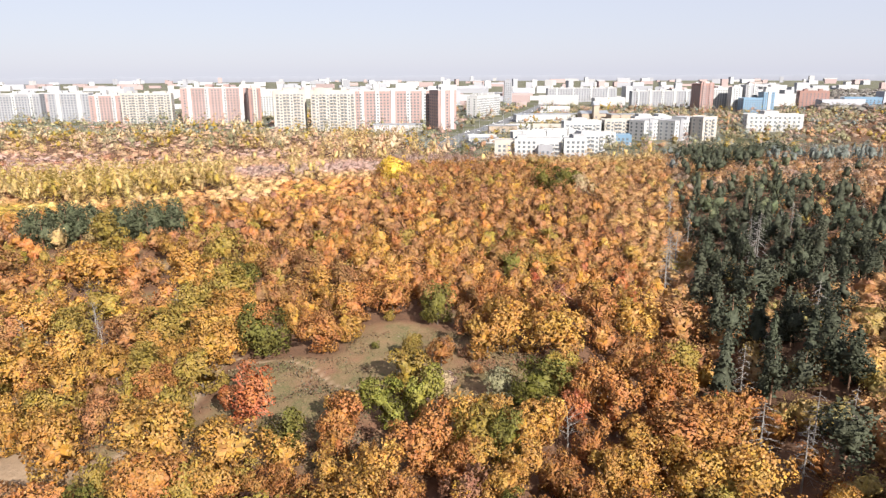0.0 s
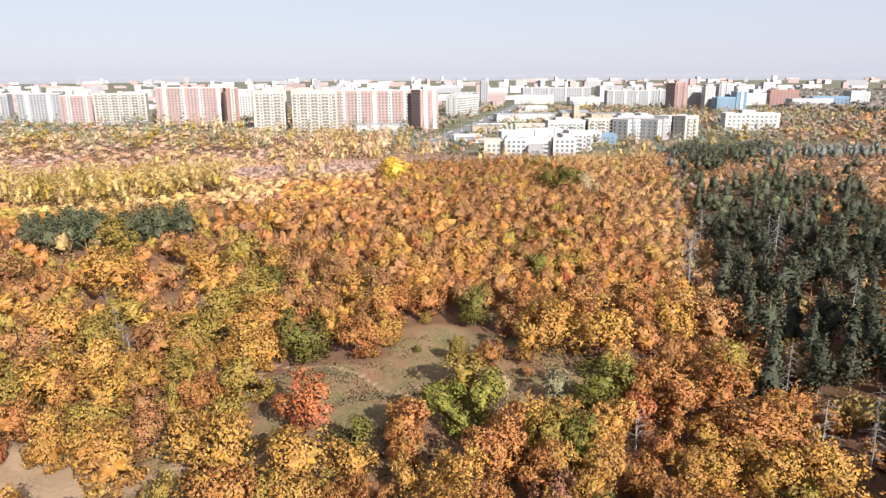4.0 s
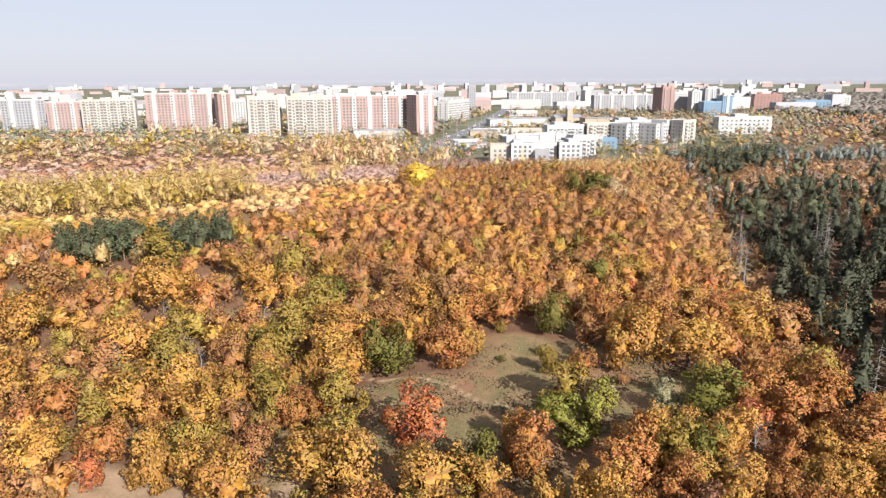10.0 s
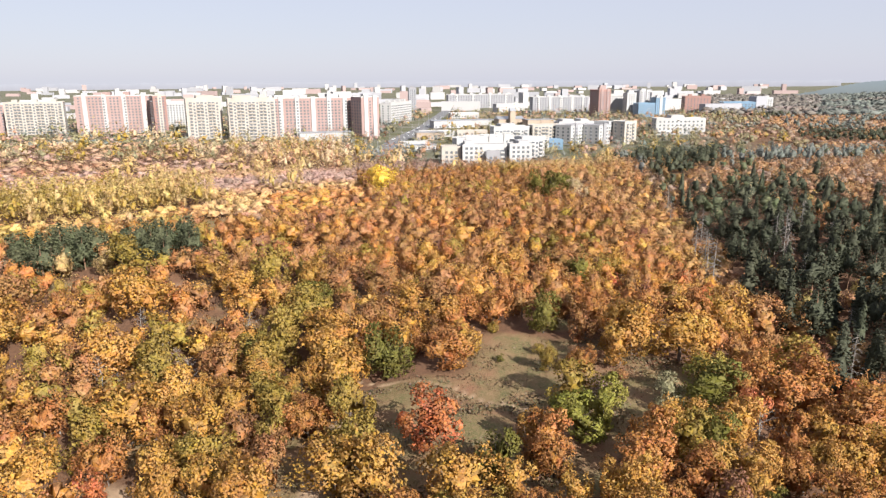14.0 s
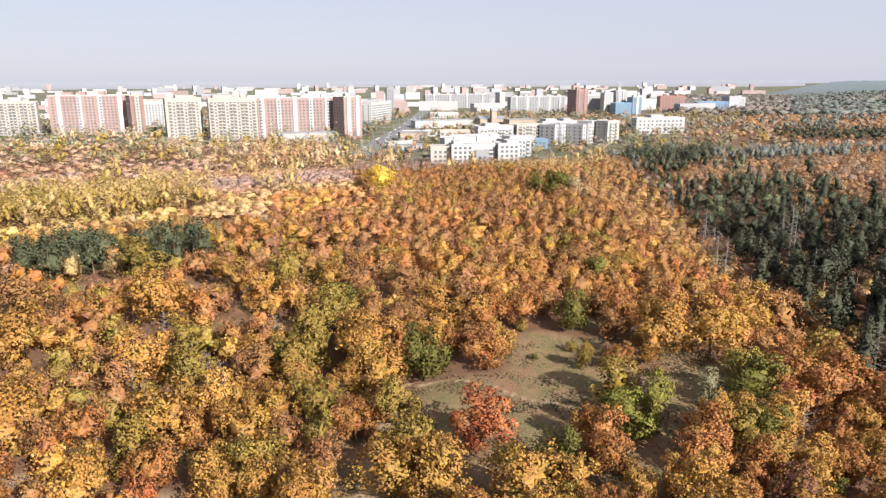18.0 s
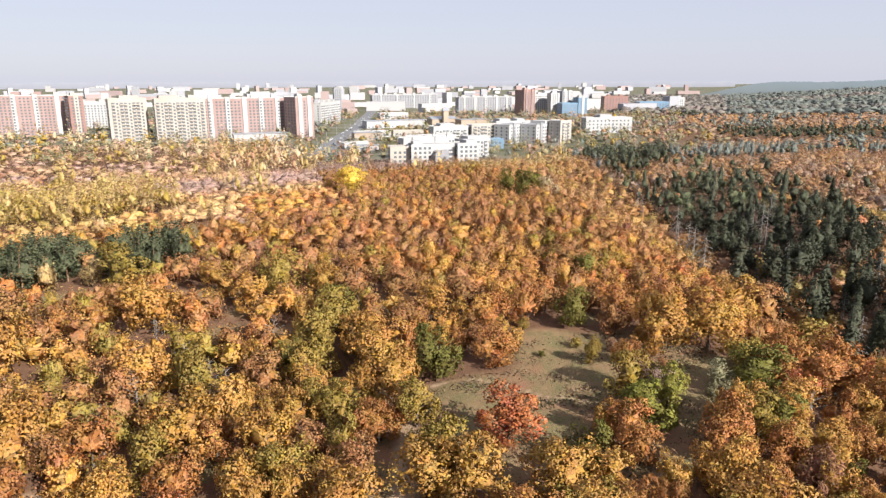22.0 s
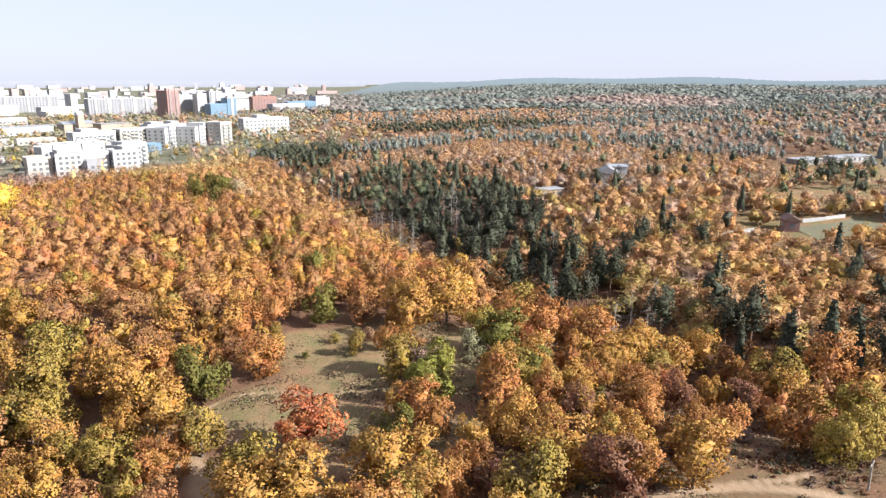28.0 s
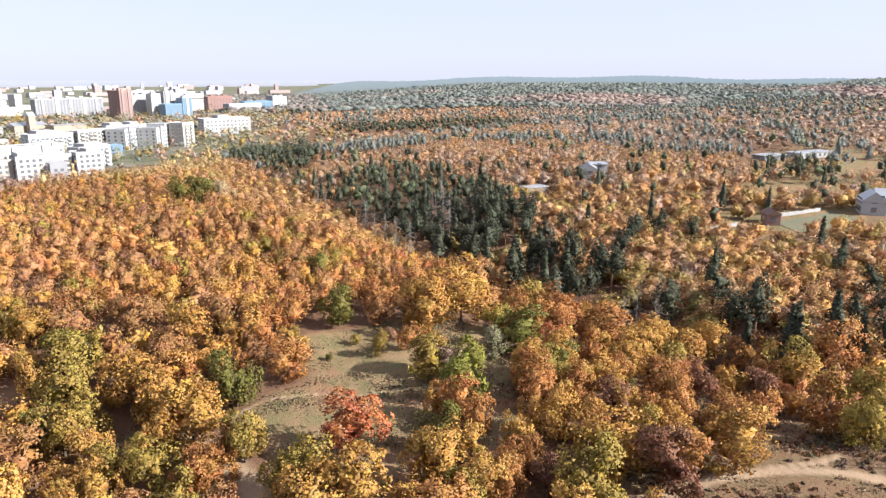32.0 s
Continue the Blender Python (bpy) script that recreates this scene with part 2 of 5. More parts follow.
def sheet(name, xs, ys, material):
    """One ground sheet over an uneven grid."""
    X, Y = np.meshgrid(xs, ys)
    fine = (np.sin(X * 0.9 + 1.3 * np.sin(Y * 0.35)) * np.sin(Y * 1.1 + np.sin(X * 0.5)) * 0.07 + np.sin(X * 0.23) * np.sin(Y * 0.31 + 1) * 0.25)
    Z = height(X, Y) + fine - 0.12 * trodden(X, Y)
    n, k = len(ys), len(xs)
    i = (np.arange(n - 1)[:, None] * k + np.arange(k - 1)[None]).ravel()
    me = mesh_of(name, np.stack([X.ravel(), Y.ravel(), Z.ravel()], 1), np.stack([i, i + 1, i + k + 1, i + k], 1), material)
    x, y = X.ravel(), Y.ravel()
    col = np.ones((len(x), 4), np.float32)
    col[:, 0] = trodden(x, y)
    col[:, 1] = np.maximum(sm(1.25, 0.85, open_ground(x, y)), sm(115, 150, x) * sm(150, 110, y) * sm(20, 40, y))
    col[:, 1] *= 1 - 0.5 * sm(-25, -8, x) * sm(70, 60, y)
    col[:, 2] = sm(430, 470, y - 190 * sm(10, -40, x)) * sm(330, 250, x - 0.5 * (y - 500))
    col[:, 2] = np.maximum(col[:, 2], sm(1100, 1600, np.hypot(x, y)))
    layer = me.color_attributes.new("cover", "FLOAT_COLOR", "POINT")
    layer.data.foreach_set("color", col.ravel())
    me.polygons.foreach_set("use_smooth", np.ones(len(me.polygons), bool))
    return new(name, me)


def mesh_of(name, verts, quads, material=None, soft=True):
    """A mesh from arrays of places and of four corners a face."""
    me = bpy.data.meshes.new(name)
    quads = np.ascontiguousarray(quads, np.int32)
    me.vertices.add(len(verts))
    me.vertices.foreach_set("co", np.ascontiguousarray(np.asarray(verts)[:, :3], np.float32).ravel())
    me.loops.add(quads.size)
    me.loops.foreach_set("vertex_index", quads.ravel())
    me.polygons.add(len(quads))
    me.polygons.foreach_set("loop_start", np.arange(0, quads.size, quads.shape[1], dtype=np.int32))
    me.update(calc_edges=True)
    if not soft:
        me.polygons.foreach_set("use_smooth", np.zeros(len(quads), bool))
    if np.shape(verts)[1] == 6:
        me.polygons.foreach_set("use_smooth", np.ones(len(quads), bool))
        me.normals_split_custom_set_from_vertices(np.ascontiguousarray(verts[:, 3:], np.float32))
    if material:
        me.materials.append(material)
    return me


def steps(*spans):
    """Grid lines: (from, to, step) spans joined end to end."""
    return np.unique(np.concatenate([np.arange(a, b + 1e-6, s) for a, b, s in spans]))


xs = steps((-4800, -400, 200), (-400, -120, 10), (-120, 70, 1.1), (70, 300, 5), (300, 1000, 35), (1000, 4800, 200))
ys = steps((-600, 0, 60), (0, 25, 5), (25, 145, 1.1), (145, 320, 4), (320, 1000, 30), (1000, 4800, 200))
tagged(sheet("ground", xs, ys, SOIL), "brown leaf-littered ground with dry grass clearings and trodden dirt tracks", "ground", kind="structure")


# ---- trees ----
def cards(rng, centre, normal, size, stretch=1.0, soft=None, blend=0.45):
    """Small bent leaf sprays: four corners each, about `size` across, facing along `normal`; the light falls on them as on the rounded tuft `soft`."""
    n = len(centre)
    r = rng.normal(size=(n, 3))
    t = np.cross(normal, r)
    t /= np.linalg.norm(t, axis=1)[:, None] + 1e-9
    b = np.cross(normal, t)
    s = (np.asarray(size) * rng.uniform(0.6, 1.35, n))[:, None] * 0.5
    lift = normal * s * 0.45
    c = [centre + t * s * rng.uniform(0.8, 1.5, (n, 1)) * stretch - lift, centre + b * s * rng.uniform(0.6, 1.2, (n, 1)) + lift,
         centre - t * s * rng.uniform(0.8, 1.5, (n, 1)) * stretch - lift, centre - b * s * rng.uniform(0.6, 1.2, (n, 1)) + lift]
    soft = normal if soft is None else unit(soft * blend + normal * (1 - blend))
    return np.concatenate([np.stack(c, 1).reshape(-1, 3), np.repeat(soft, 4, 0)], 1)


def unit(v):
    return v / (np.linalg.norm(v, axis=1)[:, None] + 1e-9)


def billows(rng, lumps, swell, out):
    """Centres and radii of the rounded boughs of a crown of radius about 1: a few great limbs, each with its own clumps of leaves."""
    limbs = int(rng.integers(5, 9))

    def strewn(n, jitter):
        k = np.arange(n) + rng.uniform(0.3, 0.7)
        z, a = 1 - 2 * k / n, k * 2.39996 + rng.uniform(0, 6.28)
        d = np.stack([np.cos(a) * np.sqrt(1 - z * z), np.sin(a) * np.sqrt(1 - z * z), z], 1)
        return unit(d + rng.normal(size=(n, 3)) * jitter)
    big = strewn(limbs, 0.35) * rng.uniform(0.36, 0.62, (limbs, 1)) * (out / 0.7)
    girth = rng.uniform(0.24, 0.4, limbs)
    which = rng.integers(0, limbs, lumps)
    small = big[which] + unit(strewn(lumps, 0.5) + big[which]) * (girth[which] * rng.uniform(0.85, 1.35, lumps))[:, None]
    return np.concatenate([small, big]), np.concatenate([swell * rng.uniform(0.65, 1.35, lumps), girth])


def skin(d, c, r, core):
    """How far the crown reaches along each direction d, and how its surface faces there."""
    along_d = d @ c.T
    q = r ** 2 - (c ** 2).sum(1) + along_d ** 2
    far = np.where(q > 0, along_d + np.sqrt(np.maximum(q, 0)), 0)
    best = far.argmax(1)
    reach = np.maximum(far[np.arange(len(d)), best], core)
    face = unit(d * reach[:, None] - c[best])
    return reach, np.where((reach > core)[:, None], unit(face + d * 0.55), d)


def crown(rng, n, size, lumps, rings, sides, wide=3.4, tall=3.95, centre=4.5, swell=None, out=0.7, core=0.34, taper=0.0, low=-0.86, tilt=0.65, fill=0.84, blend=0.45, rough=0.0):
    """A dense crown of billowing boughs round one inner mass: an uneven skin, and small leaf sprays lying over it."""
    c, r = billows(rng, lumps, swell or 1.5 / lumps ** 0.5, out)
    which = rng.choice(len(r), n, p=r ** 2 / (r ** 2).sum())
    o = unit(c[which])
    v = unit(unit(rng.normal(size=(n, 3))) + o * 0.7 + [0, 0, 0.2])
    p = c[which] + v * (r[which] * rng.uniform(0.7, 1.2, n))[:, None]
    lo, hi = np.percentile(np.concatenate([c[:lumps] - r[:lumps, None], c[:lumps] + r[:lumps, None]]), 4, axis=0), np.percentile(np.concatenate([c[:lumps] - r[:lumps, None], c[:lumps] + r[:lumps, None]]), 96, axis=0)

    def fitted(p):
        """Into the box of the crown's width and height, narrower towards the top by taper."""
        p = (p - (lo + hi) / 2) / (hi - lo) * 2
        p[:, 2] = np.maximum(p[:, 2], low)
        p[:, :2] *= (1 - taper * np.clip(p[:, 2:] * 0.5 + 0.5, 0, 1))
        return p * [wide, wide, tall] + [0, 0, centre]
    a = (np.arange(sides) / sides * 6.2832)[None] + rng.uniform(0, 6) + rng.uniform(-0.5, 0.5, (rings + 1, sides)) * 3.0 / sides
    e = np.linspace(-1.25, 1.5, rings + 1)[:, None] + rng.uniform(-0.3, 0.3, (rings + 1, sides)) * 2.4 / rings
    d = np.stack([np.cos(a) * np.cos(e), np.sin(a) * np.cos(e), np.sin(e)], -1).reshape(-1, 3)
    reach, face = skin(d, c, r, core)
    F = np.concatenate([fitted(d * (reach * fill)[:, None]), unit(face + [0, 0, 0.12])], 1).reshape(rings + 1, sides, 6)
    G = np.roll(F, -1, 1)
    heart = np.stack([F[:-1], G[:-1], G[1:], F[1:]], 2).reshape(-1, 4, 6)
    heart[..., 3:] += rng.normal(size=(len(heart), 1, 3)) * rough
    heart[..., :3] += heart[..., 3:] * rng.normal(size=(len(heart), 4, 1)) * 0.2 * rough * wide
    heart = heart.reshape(-1, 6)
    heart[:, 3:] = unit(heart[:, 3:])
    spray = cards(rng, fitted(p), unit(v + rng.normal(size=(n, 3)) * tilt), size, 1.0, unit(v * 0.6 + o * 0.5), blend)
    return np.concatenate([heart, spray])


def cone_heart(rng, tall, wide, start, sides=7):
    """The dense dark inside of a spruce: a ragged cone of four tiers."""
    z = np.array([start, 0.42, 0.68, 0.97])[:, None] + rng.uniform(-0.04, 0.04, (4, sides)) * np.array([1, 1, 1, 0.2])[:, None]
    a = (np.arange(sides) / sides * 6.2832)[None] + rng.uniform(-0.2, 0.2, (4, sides))
    r = wide * np.clip(1.0 - z, 0.02, 1) ** 0.8 * rng.uniform(0.45, 0.85, (4, sides))
    F = np.stack([np.cos(a) * r, np.sin(a) * r, z * tall, np.cos(a), np.sin(a), 0.4 + 0 * a], -1)
    F[..., 3:] += rng.normal(size=(4, sides, 3)) * 0.4
    F[..., 3:] /= np.linalg.norm(F[..., 3:], axis=-1)[..., None]
    G = np.roll(F, -1, 1)
    return np.stack([F[:-1], G[:-1], G[1:], F[1:]], 2).reshape(-1, 6)


def spruce_crown(rng, n, size, tall=16.0, wide=3.0, start=0.12, heart=True):
    """Drooping needle sprays in whorls round a straight stem."""
    h = start + (1 - start) * rng.uniform(0, 1, n) ** 1.25
    whorl = np.round(h * 17) / 17 + rng.normal(size=n) * 0.008
    a = rng.integers(0, 9, n) * 0.698 + np.round(h * 17) * 0.41 + rng.normal(size=n) * 0.1
    out = rng.uniform(0.15, 1.0, n) ** 0.6
    reach = wide * np.clip(1.04 - whorl, 0.03, 1) ** 0.75 * (0.75 + 0.35 * np.sin(a * 2 + whorl * 20)) * out
    p = np.stack([np.cos(a) * reach, np.sin(a) * reach, whorl * tall - reach * 0.35], 1)
    v = unit(np.stack([np.cos(a) * 0.5, np.sin(a) * 0.5, np.ones(n)], 1) + rng.normal(size=(n, 3)) * 0.4)
    spray = cards(rng, p, v, size, 1.3, unit(np.stack([np.cos(a), np.sin(a), 0.5 + 0 * a], 1)))
    return np.concatenate([cone_heart(rng, tall, wide, start), spray]) if heart else spray


def pine_crown(rng, n, size, rings=7, sides=9, lumps=26, low=0.3):
    """Needle pads round the upper part of a pine's stem, 15 m high: narrower towards a rounded tip."""
    half = 7.5 * (1 - low)
    return crown(rng, n, size, lumps, rings, sides, 3.5, half, 15.0 - half, 1.4 / lumps ** 0.5, 0.72, 0.36, 0.42, -0.9, 0.6, 0.5, 0.5)


def birch_crown(rng, n, size, rings=7, sides=8, lumps=22):
    """A narrow upright crown, 11 m high."""
    return crown(rng, n, size, lumps, rings, sides, 2.3, 5.0, 6.0, None, 0.7, 0.4, 0.2, -0.95, 0.45, 0.34, 0.8)


def tube(pts, radii, sides=6):
    """A tapered round limb along pts."""
    pts, V, Q = [Vector(p) for p in pts], [], []
    for i, (p, r) in enumerate(zip(pts, radii)):
        d = (pts[min(i + 1, len(pts) - 1)] - pts[max(i - 1, 0)]).normalized()
        u = d.orthogonal().normalized()
        w = d.cross(u)
        V += [p + (u * math.cos(2 * math.pi * k / sides) + w * math.sin(2 * math.pi * k / sides)) * r for k in range(sides)]
        if i:
            Q += [((i - 1) * sides + k, (i - 1) * sides + (k + 1) % sides, i * sides + (k + 1) % sides, i * sides + k) for k in range(sides)]
    return np.array([tuple(v) for v in V]), np.array(Q)


def joined(pieces):
    V, Q, n = [], [], 0
    for v, q in pieces:
        V.append(v)
        Q.append(q + n)
        n += len(v)
    return np.concatenate(V), np.concatenate(Q)


def oak_trunk(rng, tall=9.0):
    top = tall * 0.62
    lean = rng.normal(size=2) * 0.35
    pieces = [tube([(0, 0, -0.3), (lean[0] * 0.3, lean[1] * 0.3, top * 0.4), (lean[0], lean[1], top)], [0.24, 0.17, 0.06])]
    for k in range(6):
        a, z, s = k * 1.05 + rng.uniform(0, 0.6), top * rng.uniform(0.25, 0.8), rng.uniform(1.5, 2.7)
        pieces.append(tube([(lean[0] * z / top, lean[1] * z / top, z), (math.cos(a) * s * 0.5, math.sin(a) * s * 0.5, z + 0.8), (math.cos(a) * s, math.sin(a) * s, z + 1.9)], [0.09, 0.06, 0.02], 4))
    return joined(pieces)


def bare_branch(rng, a, z, s, rise, twigs=4):
    """One leafless branch from the stem outwards, with its twigs. rise: metres up (or down) at the tip for each metre out."""
    at = lambda u: (math.cos(a) * s * u, math.sin(a) * s * u, z + rise * s * u * abs(u))
    pieces = [tube([at(0), at(0.5), at(1)], [0.055, 0.035, 0.01], 4)]
    for j in range(twigs):
        u, g = rng.uniform(0.3, 1), a + rng.choice([-1, 1]) * rng.uniform(0.4, 1.1)
        q, l = at(u), s * rng.uniform(0.25, 0.5)
        pieces.append(tube([q, (q[0] + math.cos(g) * l, q[1] + math.sin(g) * l, q[2] + rise * l * 0.7)], [0.025, 0.008], 3))
    return joined(pieces)


def bare_tree(rng, name, tall, count, reach, rise, lean=0.1, twigs=4):
    """A dead tree: a stem and every branch by itself."""
    foot = new(name)
    part("trunk", mesh_of("trunk", *tube([(0, 0, -0.3), (lean, 0, tall * 0.5), (0, lean, tall)], [0.18, 0.11, 0.02]), PALE_BARK), foot)
    for k in range(count):
        z = tall * (0.2 + 0.76 * (k + rng.uniform(0, 1)) / count)
        s = reach * (1.1 - z / tall) ** 0.6 * rng.uniform(0.6, 1.15)
        part("branch", mesh_of("branch", *bare_branch(rng, k * 2.4 + rng.uniform(0, 0.8), z, s, rise, twigs), PALE_BARK), foot)
    return foot


def quads_of(v):
    return np.arange(len(v)).reshape(-1, 4)


def part(name, data, parent, label=""):
    ob = new(name, data)
    ob.parent = parent
    if label:
        tagged(ob, label)
    return ob


def tree_kind(name, trunk, trunk_material, crown, crown_material, foliage="crown"):
    """A tree as an Empty at its foot with a trunk and a crown, kept out of the way as a pattern to copy."""
    foot = new(name)
    part("trunk", mesh_of("trunk", *trunk, trunk_material), foot)
    v, q = crown if isinstance(crown, tuple) else (crown, quads_of(crown))
    part(foliage, mesh_of(foliage, v, q, crown_material), foot)
    return foot


rng = np.random.default_rng(7)
OAKS = [tree_kind("oak_tree", oak_trunk(rng), BARK, crown(rng, 2400, 0.34, 84 + 4 * k, 8, 13, fill=0.5, tilt=0.5, blend=0.66, rough=0.3), LEAF) for k in range(10)]
WOOD_OAKS = [tree_kind("oak_tree", oak_trunk(rng), BARK, crown(rng, 1500, 0.4, 74 + 4 * k, 8, 12, fill=0.52, tilt=0.5, blend=0.66, rough=0.3), LEAF) for k in range(8)]
SPRUCES = [tree_kind("spruce_tree", tube([(0, 0, -0.3), (0, 0, 8), (0, 0, 16)], [0.2, 0.13, 0.02]), PINE_BARK, spruce_crown(rng, 800, 0.7, wide=2.6 + 0.3 * k), NEEDLE) for k in range(4)]
PINES = [tree_kind("pine_tree", tube([(0, 0, -0.3), (0.1, 0, 8), (0, 0.1, 14.6)], [0.22, 0.15, 0.03]), PINE_BARK, pine_crown(rng, 800, 0.5, 12, 14, 34, 0.26 + 0.05 * k), NEEDLE) for k in range(4)]
BIRCHES = [tree_kind("birch_tree", tube([(0, 0, -0.3), (0.1, 0, 5), (0, 0.1, 10.6)], [0.13, 0.09, 0.02]), PALE_BARK, birch_crown(rng, 500, 0.45, 9, 11), LEAF) for k in range(4)]
BUSHY = [tree_kind("pine_tree", tube([(0, 0, -0.3), (0.1, 0, 8), (0, 0.1, 14.6)], [0.22, 0.15, 0.03]), PINE_BARK, pine_crown(rng, 800, 0.5, 12, 14, 40, 0.02), NEEDLE) for k in range(3)]
DEAD = [bare_tree(rng, "dead_spruce", 15.0, 32, 3.1, -0.42, twigs=9) for k in range(3)]
LEAFLESS = [bare_tree(rng, "leafless_tree", 7.0, 16, 3.0, 0.6, 0.4) for k in range(3)]
PATTERNS = OAKS + WOOD_OAKS + SPRUCES + PINES + BIRCHES + BUSHY + DEAD + LEAFLESS
# f and q are paled and greyed to carry distance haze in far woods.
HUES = {"y": (0.35, 0.18, 0.032), "o": (0.30, 0.125, 0.030), "r": (0.34, 0.105, 0.032), "b": (0.265, 0.125, 0.044), "p": (0.20, 0.088, 0.050),
        "l": (0.235, 0.16, 0.028), "g": (0.125, 0.112, 0.022), "c": (0.06, 0.066, 0.042), "v": (0.56, 0.38, 0.03), "k": (0.32, 0.225, 0.075), "s": (0.36, 0.27, 0.165), "m": (0.25, 0.168, 0.14), "h": (0.34, 0.235, 0.10),
        "t": (0.28, 0.15, 0.085), "e": (0.18, 0.165, 0.095), "f": (0.14, 0.156, 0.14), "n": (0.098, 0.11, 0.058), "w": (0.185, 0.17, 0.028), "q": (0.225, 0.162, 0.142)}
HUE_WORDS = {"y": "golden yellow", "o": "orange", "r": "bright orange-red", "b": "ochre brown", "p": "dull purple-brown", "l": "yellow-green", "g": "still green", "v": "bright yellow", "k": "lemon yellow", "s": "pale straw", "m": "thin greyish", "h": "hay yellow", "t": "tan brown", "n": "grey-green", "w": "fresh green", "e": "dull green"}


def shade(rng, key):
    h = np.array(HUES[key] if isinstance(key, str) else key) * rng.uniform(0.86, 1.12)
    return tuple(np.clip(h * rng.uniform(0.97, 1.03, 3), 0, 1))


def plant(pattern, x, y, wide, tall, hue, label, category, group, turn):
    lop = 1 + 0.12 * math.sin(7.3 * x + 3.1 * y)
    ob = copy_thing(pattern, pose(x, y, float(height(x, y)) - 0.05, 0, 0, turn) @ Matrix.Diagonal((wide * lop, wide / lop, tall, 1)))
    for c in ob.children:
        c.color = (*hue, 1)
    return tagged(ob, label, category, group)


# ---- buildings ----
WHITE = plain("white_plaster", (0.386, 0.382, 0.378), 0.85, 0.8, 0.08, 0.08)
CREAM = plain("cream_panels", (0.37, 0.34, 0.302), 0.85, 0.8, 0.10, 0.08)
ROSE = plain("rose_brick", (0.302, 0.21, 0.193), 0.9, 0.8, 0.15, 0.08)
RUST = plain("rust_brick", (0.26, 0.151, 0.13), 0.9, 0.8, 0.15, 0.08)
GREY = plain("grey_panels", (0.252, 0.252, 0.269), 0.85, 0.8, 0.15, 0.08)
BLUE = plain("blue_cladding", (0.126, 0.21, 0.302), 0.45, 0.8, 0.12, 0.08)
SAND = plain("sand_plaster", (0.336, 0.269, 0.21), 0.85, 0.8, 0.12, 0.08)
FELT = plain("roof_felt", (0.252, 0.252, 0.26), 0.9, 0.6, 0.2, 0.1)
TIN = plain("roof_tin", (0.462, 0.479, 0.504), 0.4, 0.6, 0.2, 0.1, 0.01, 0.6)
TILE = plain("brown_roof", (0.185, 0.109, 0.084), 0.8, 2.0, 0.3, 0.3)
TARMAC = plain("tarmac", (0.168, 0.168, 0.172), 0.9, 1.5, 0.3, 0.1, 0.01)
GLASS = plain("window_glass", (0.30, 0.33, 0.37), 0.12, 1.0, 0.3, 0.4, 0.0, 0.55)
TURF = plain("mown_turf", (0.135, 0.13, 0.072), 0.95, 0.5, 0.35, 0.1, 0.05)


def box_data(name, x0, x1, y0, y1, z0, z1, material, bevel=0.0):
    bm = bmesh.new()
    bmesh.ops.create_cube(bm, size=1, matrix=Matrix.Translation(((x0 + x1) / 2, (y0 + y1) / 2, (z0 + z1) / 2)) @ Matrix.Diagonal((x1 - x0, y1 - y0, z1 - z0, 1)))
    if bevel:
        bmesh.ops.bevel(bm, geom=bm.edges[:], offset=bevel, segments=1, affect="EDGES")
    me = bpy.data.meshes.new(name)
    bm.to_mesh(me)
    bm.free()
    me.materials.append(material)
    return me


def gable_data(name, x0, x1, y0, y1, z0, z1, material, over=0.4):
    """A pitched roof with its ridge along x."""
    bm = bmesh.new()
    m = (y0 + y1) / 2
    rows = [[bm.verts.new(c) for c in ((x, y0 - over, z0), (x, m, z1), (x, y1 + over, z0), (x, m, z0 - 0.25))] for x in (x0 - over, x1 + over)]
    for k in range(4):
        bm.faces.new((rows[0][k], rows[0][(k + 1) % 4], rows[1][(k + 1) % 4], rows[1][k]))
    bm.faces.new(rows[0][::-1])
    bm.faces.new(rows[1])
    bmesh.ops.recalc_face_normals(bm, faces=bm.faces[:])
    me = bpy.data.meshes.new(name)
    bm.to_mesh(me)
    bm.free()
    me.materials.append(material)
    return me


PANE = box_data("window", -0.85, 0.85, -0.05, 0.05, -0.8, 0.8, GLASS)
WIDE_PANE = box_data("window", -1.3, 1.3, -0.05, 0.05, -0.75, 0.75, GLASS)
BALCONY = {m.name: box_data("balcony", -1.5, 1.5, -1.1, 0.0, -0.55, 0.55, m, 0.05) for m in (WHITE, CREAM, ROSE, GREY)}
built_boxes = []


def put(name, data, parent, x, y, z, turn=0.0):
    ob = part(name, data, parent)
    ob.matrix_basis = pose(x, y, z, 0, 0, turn)
    return ob


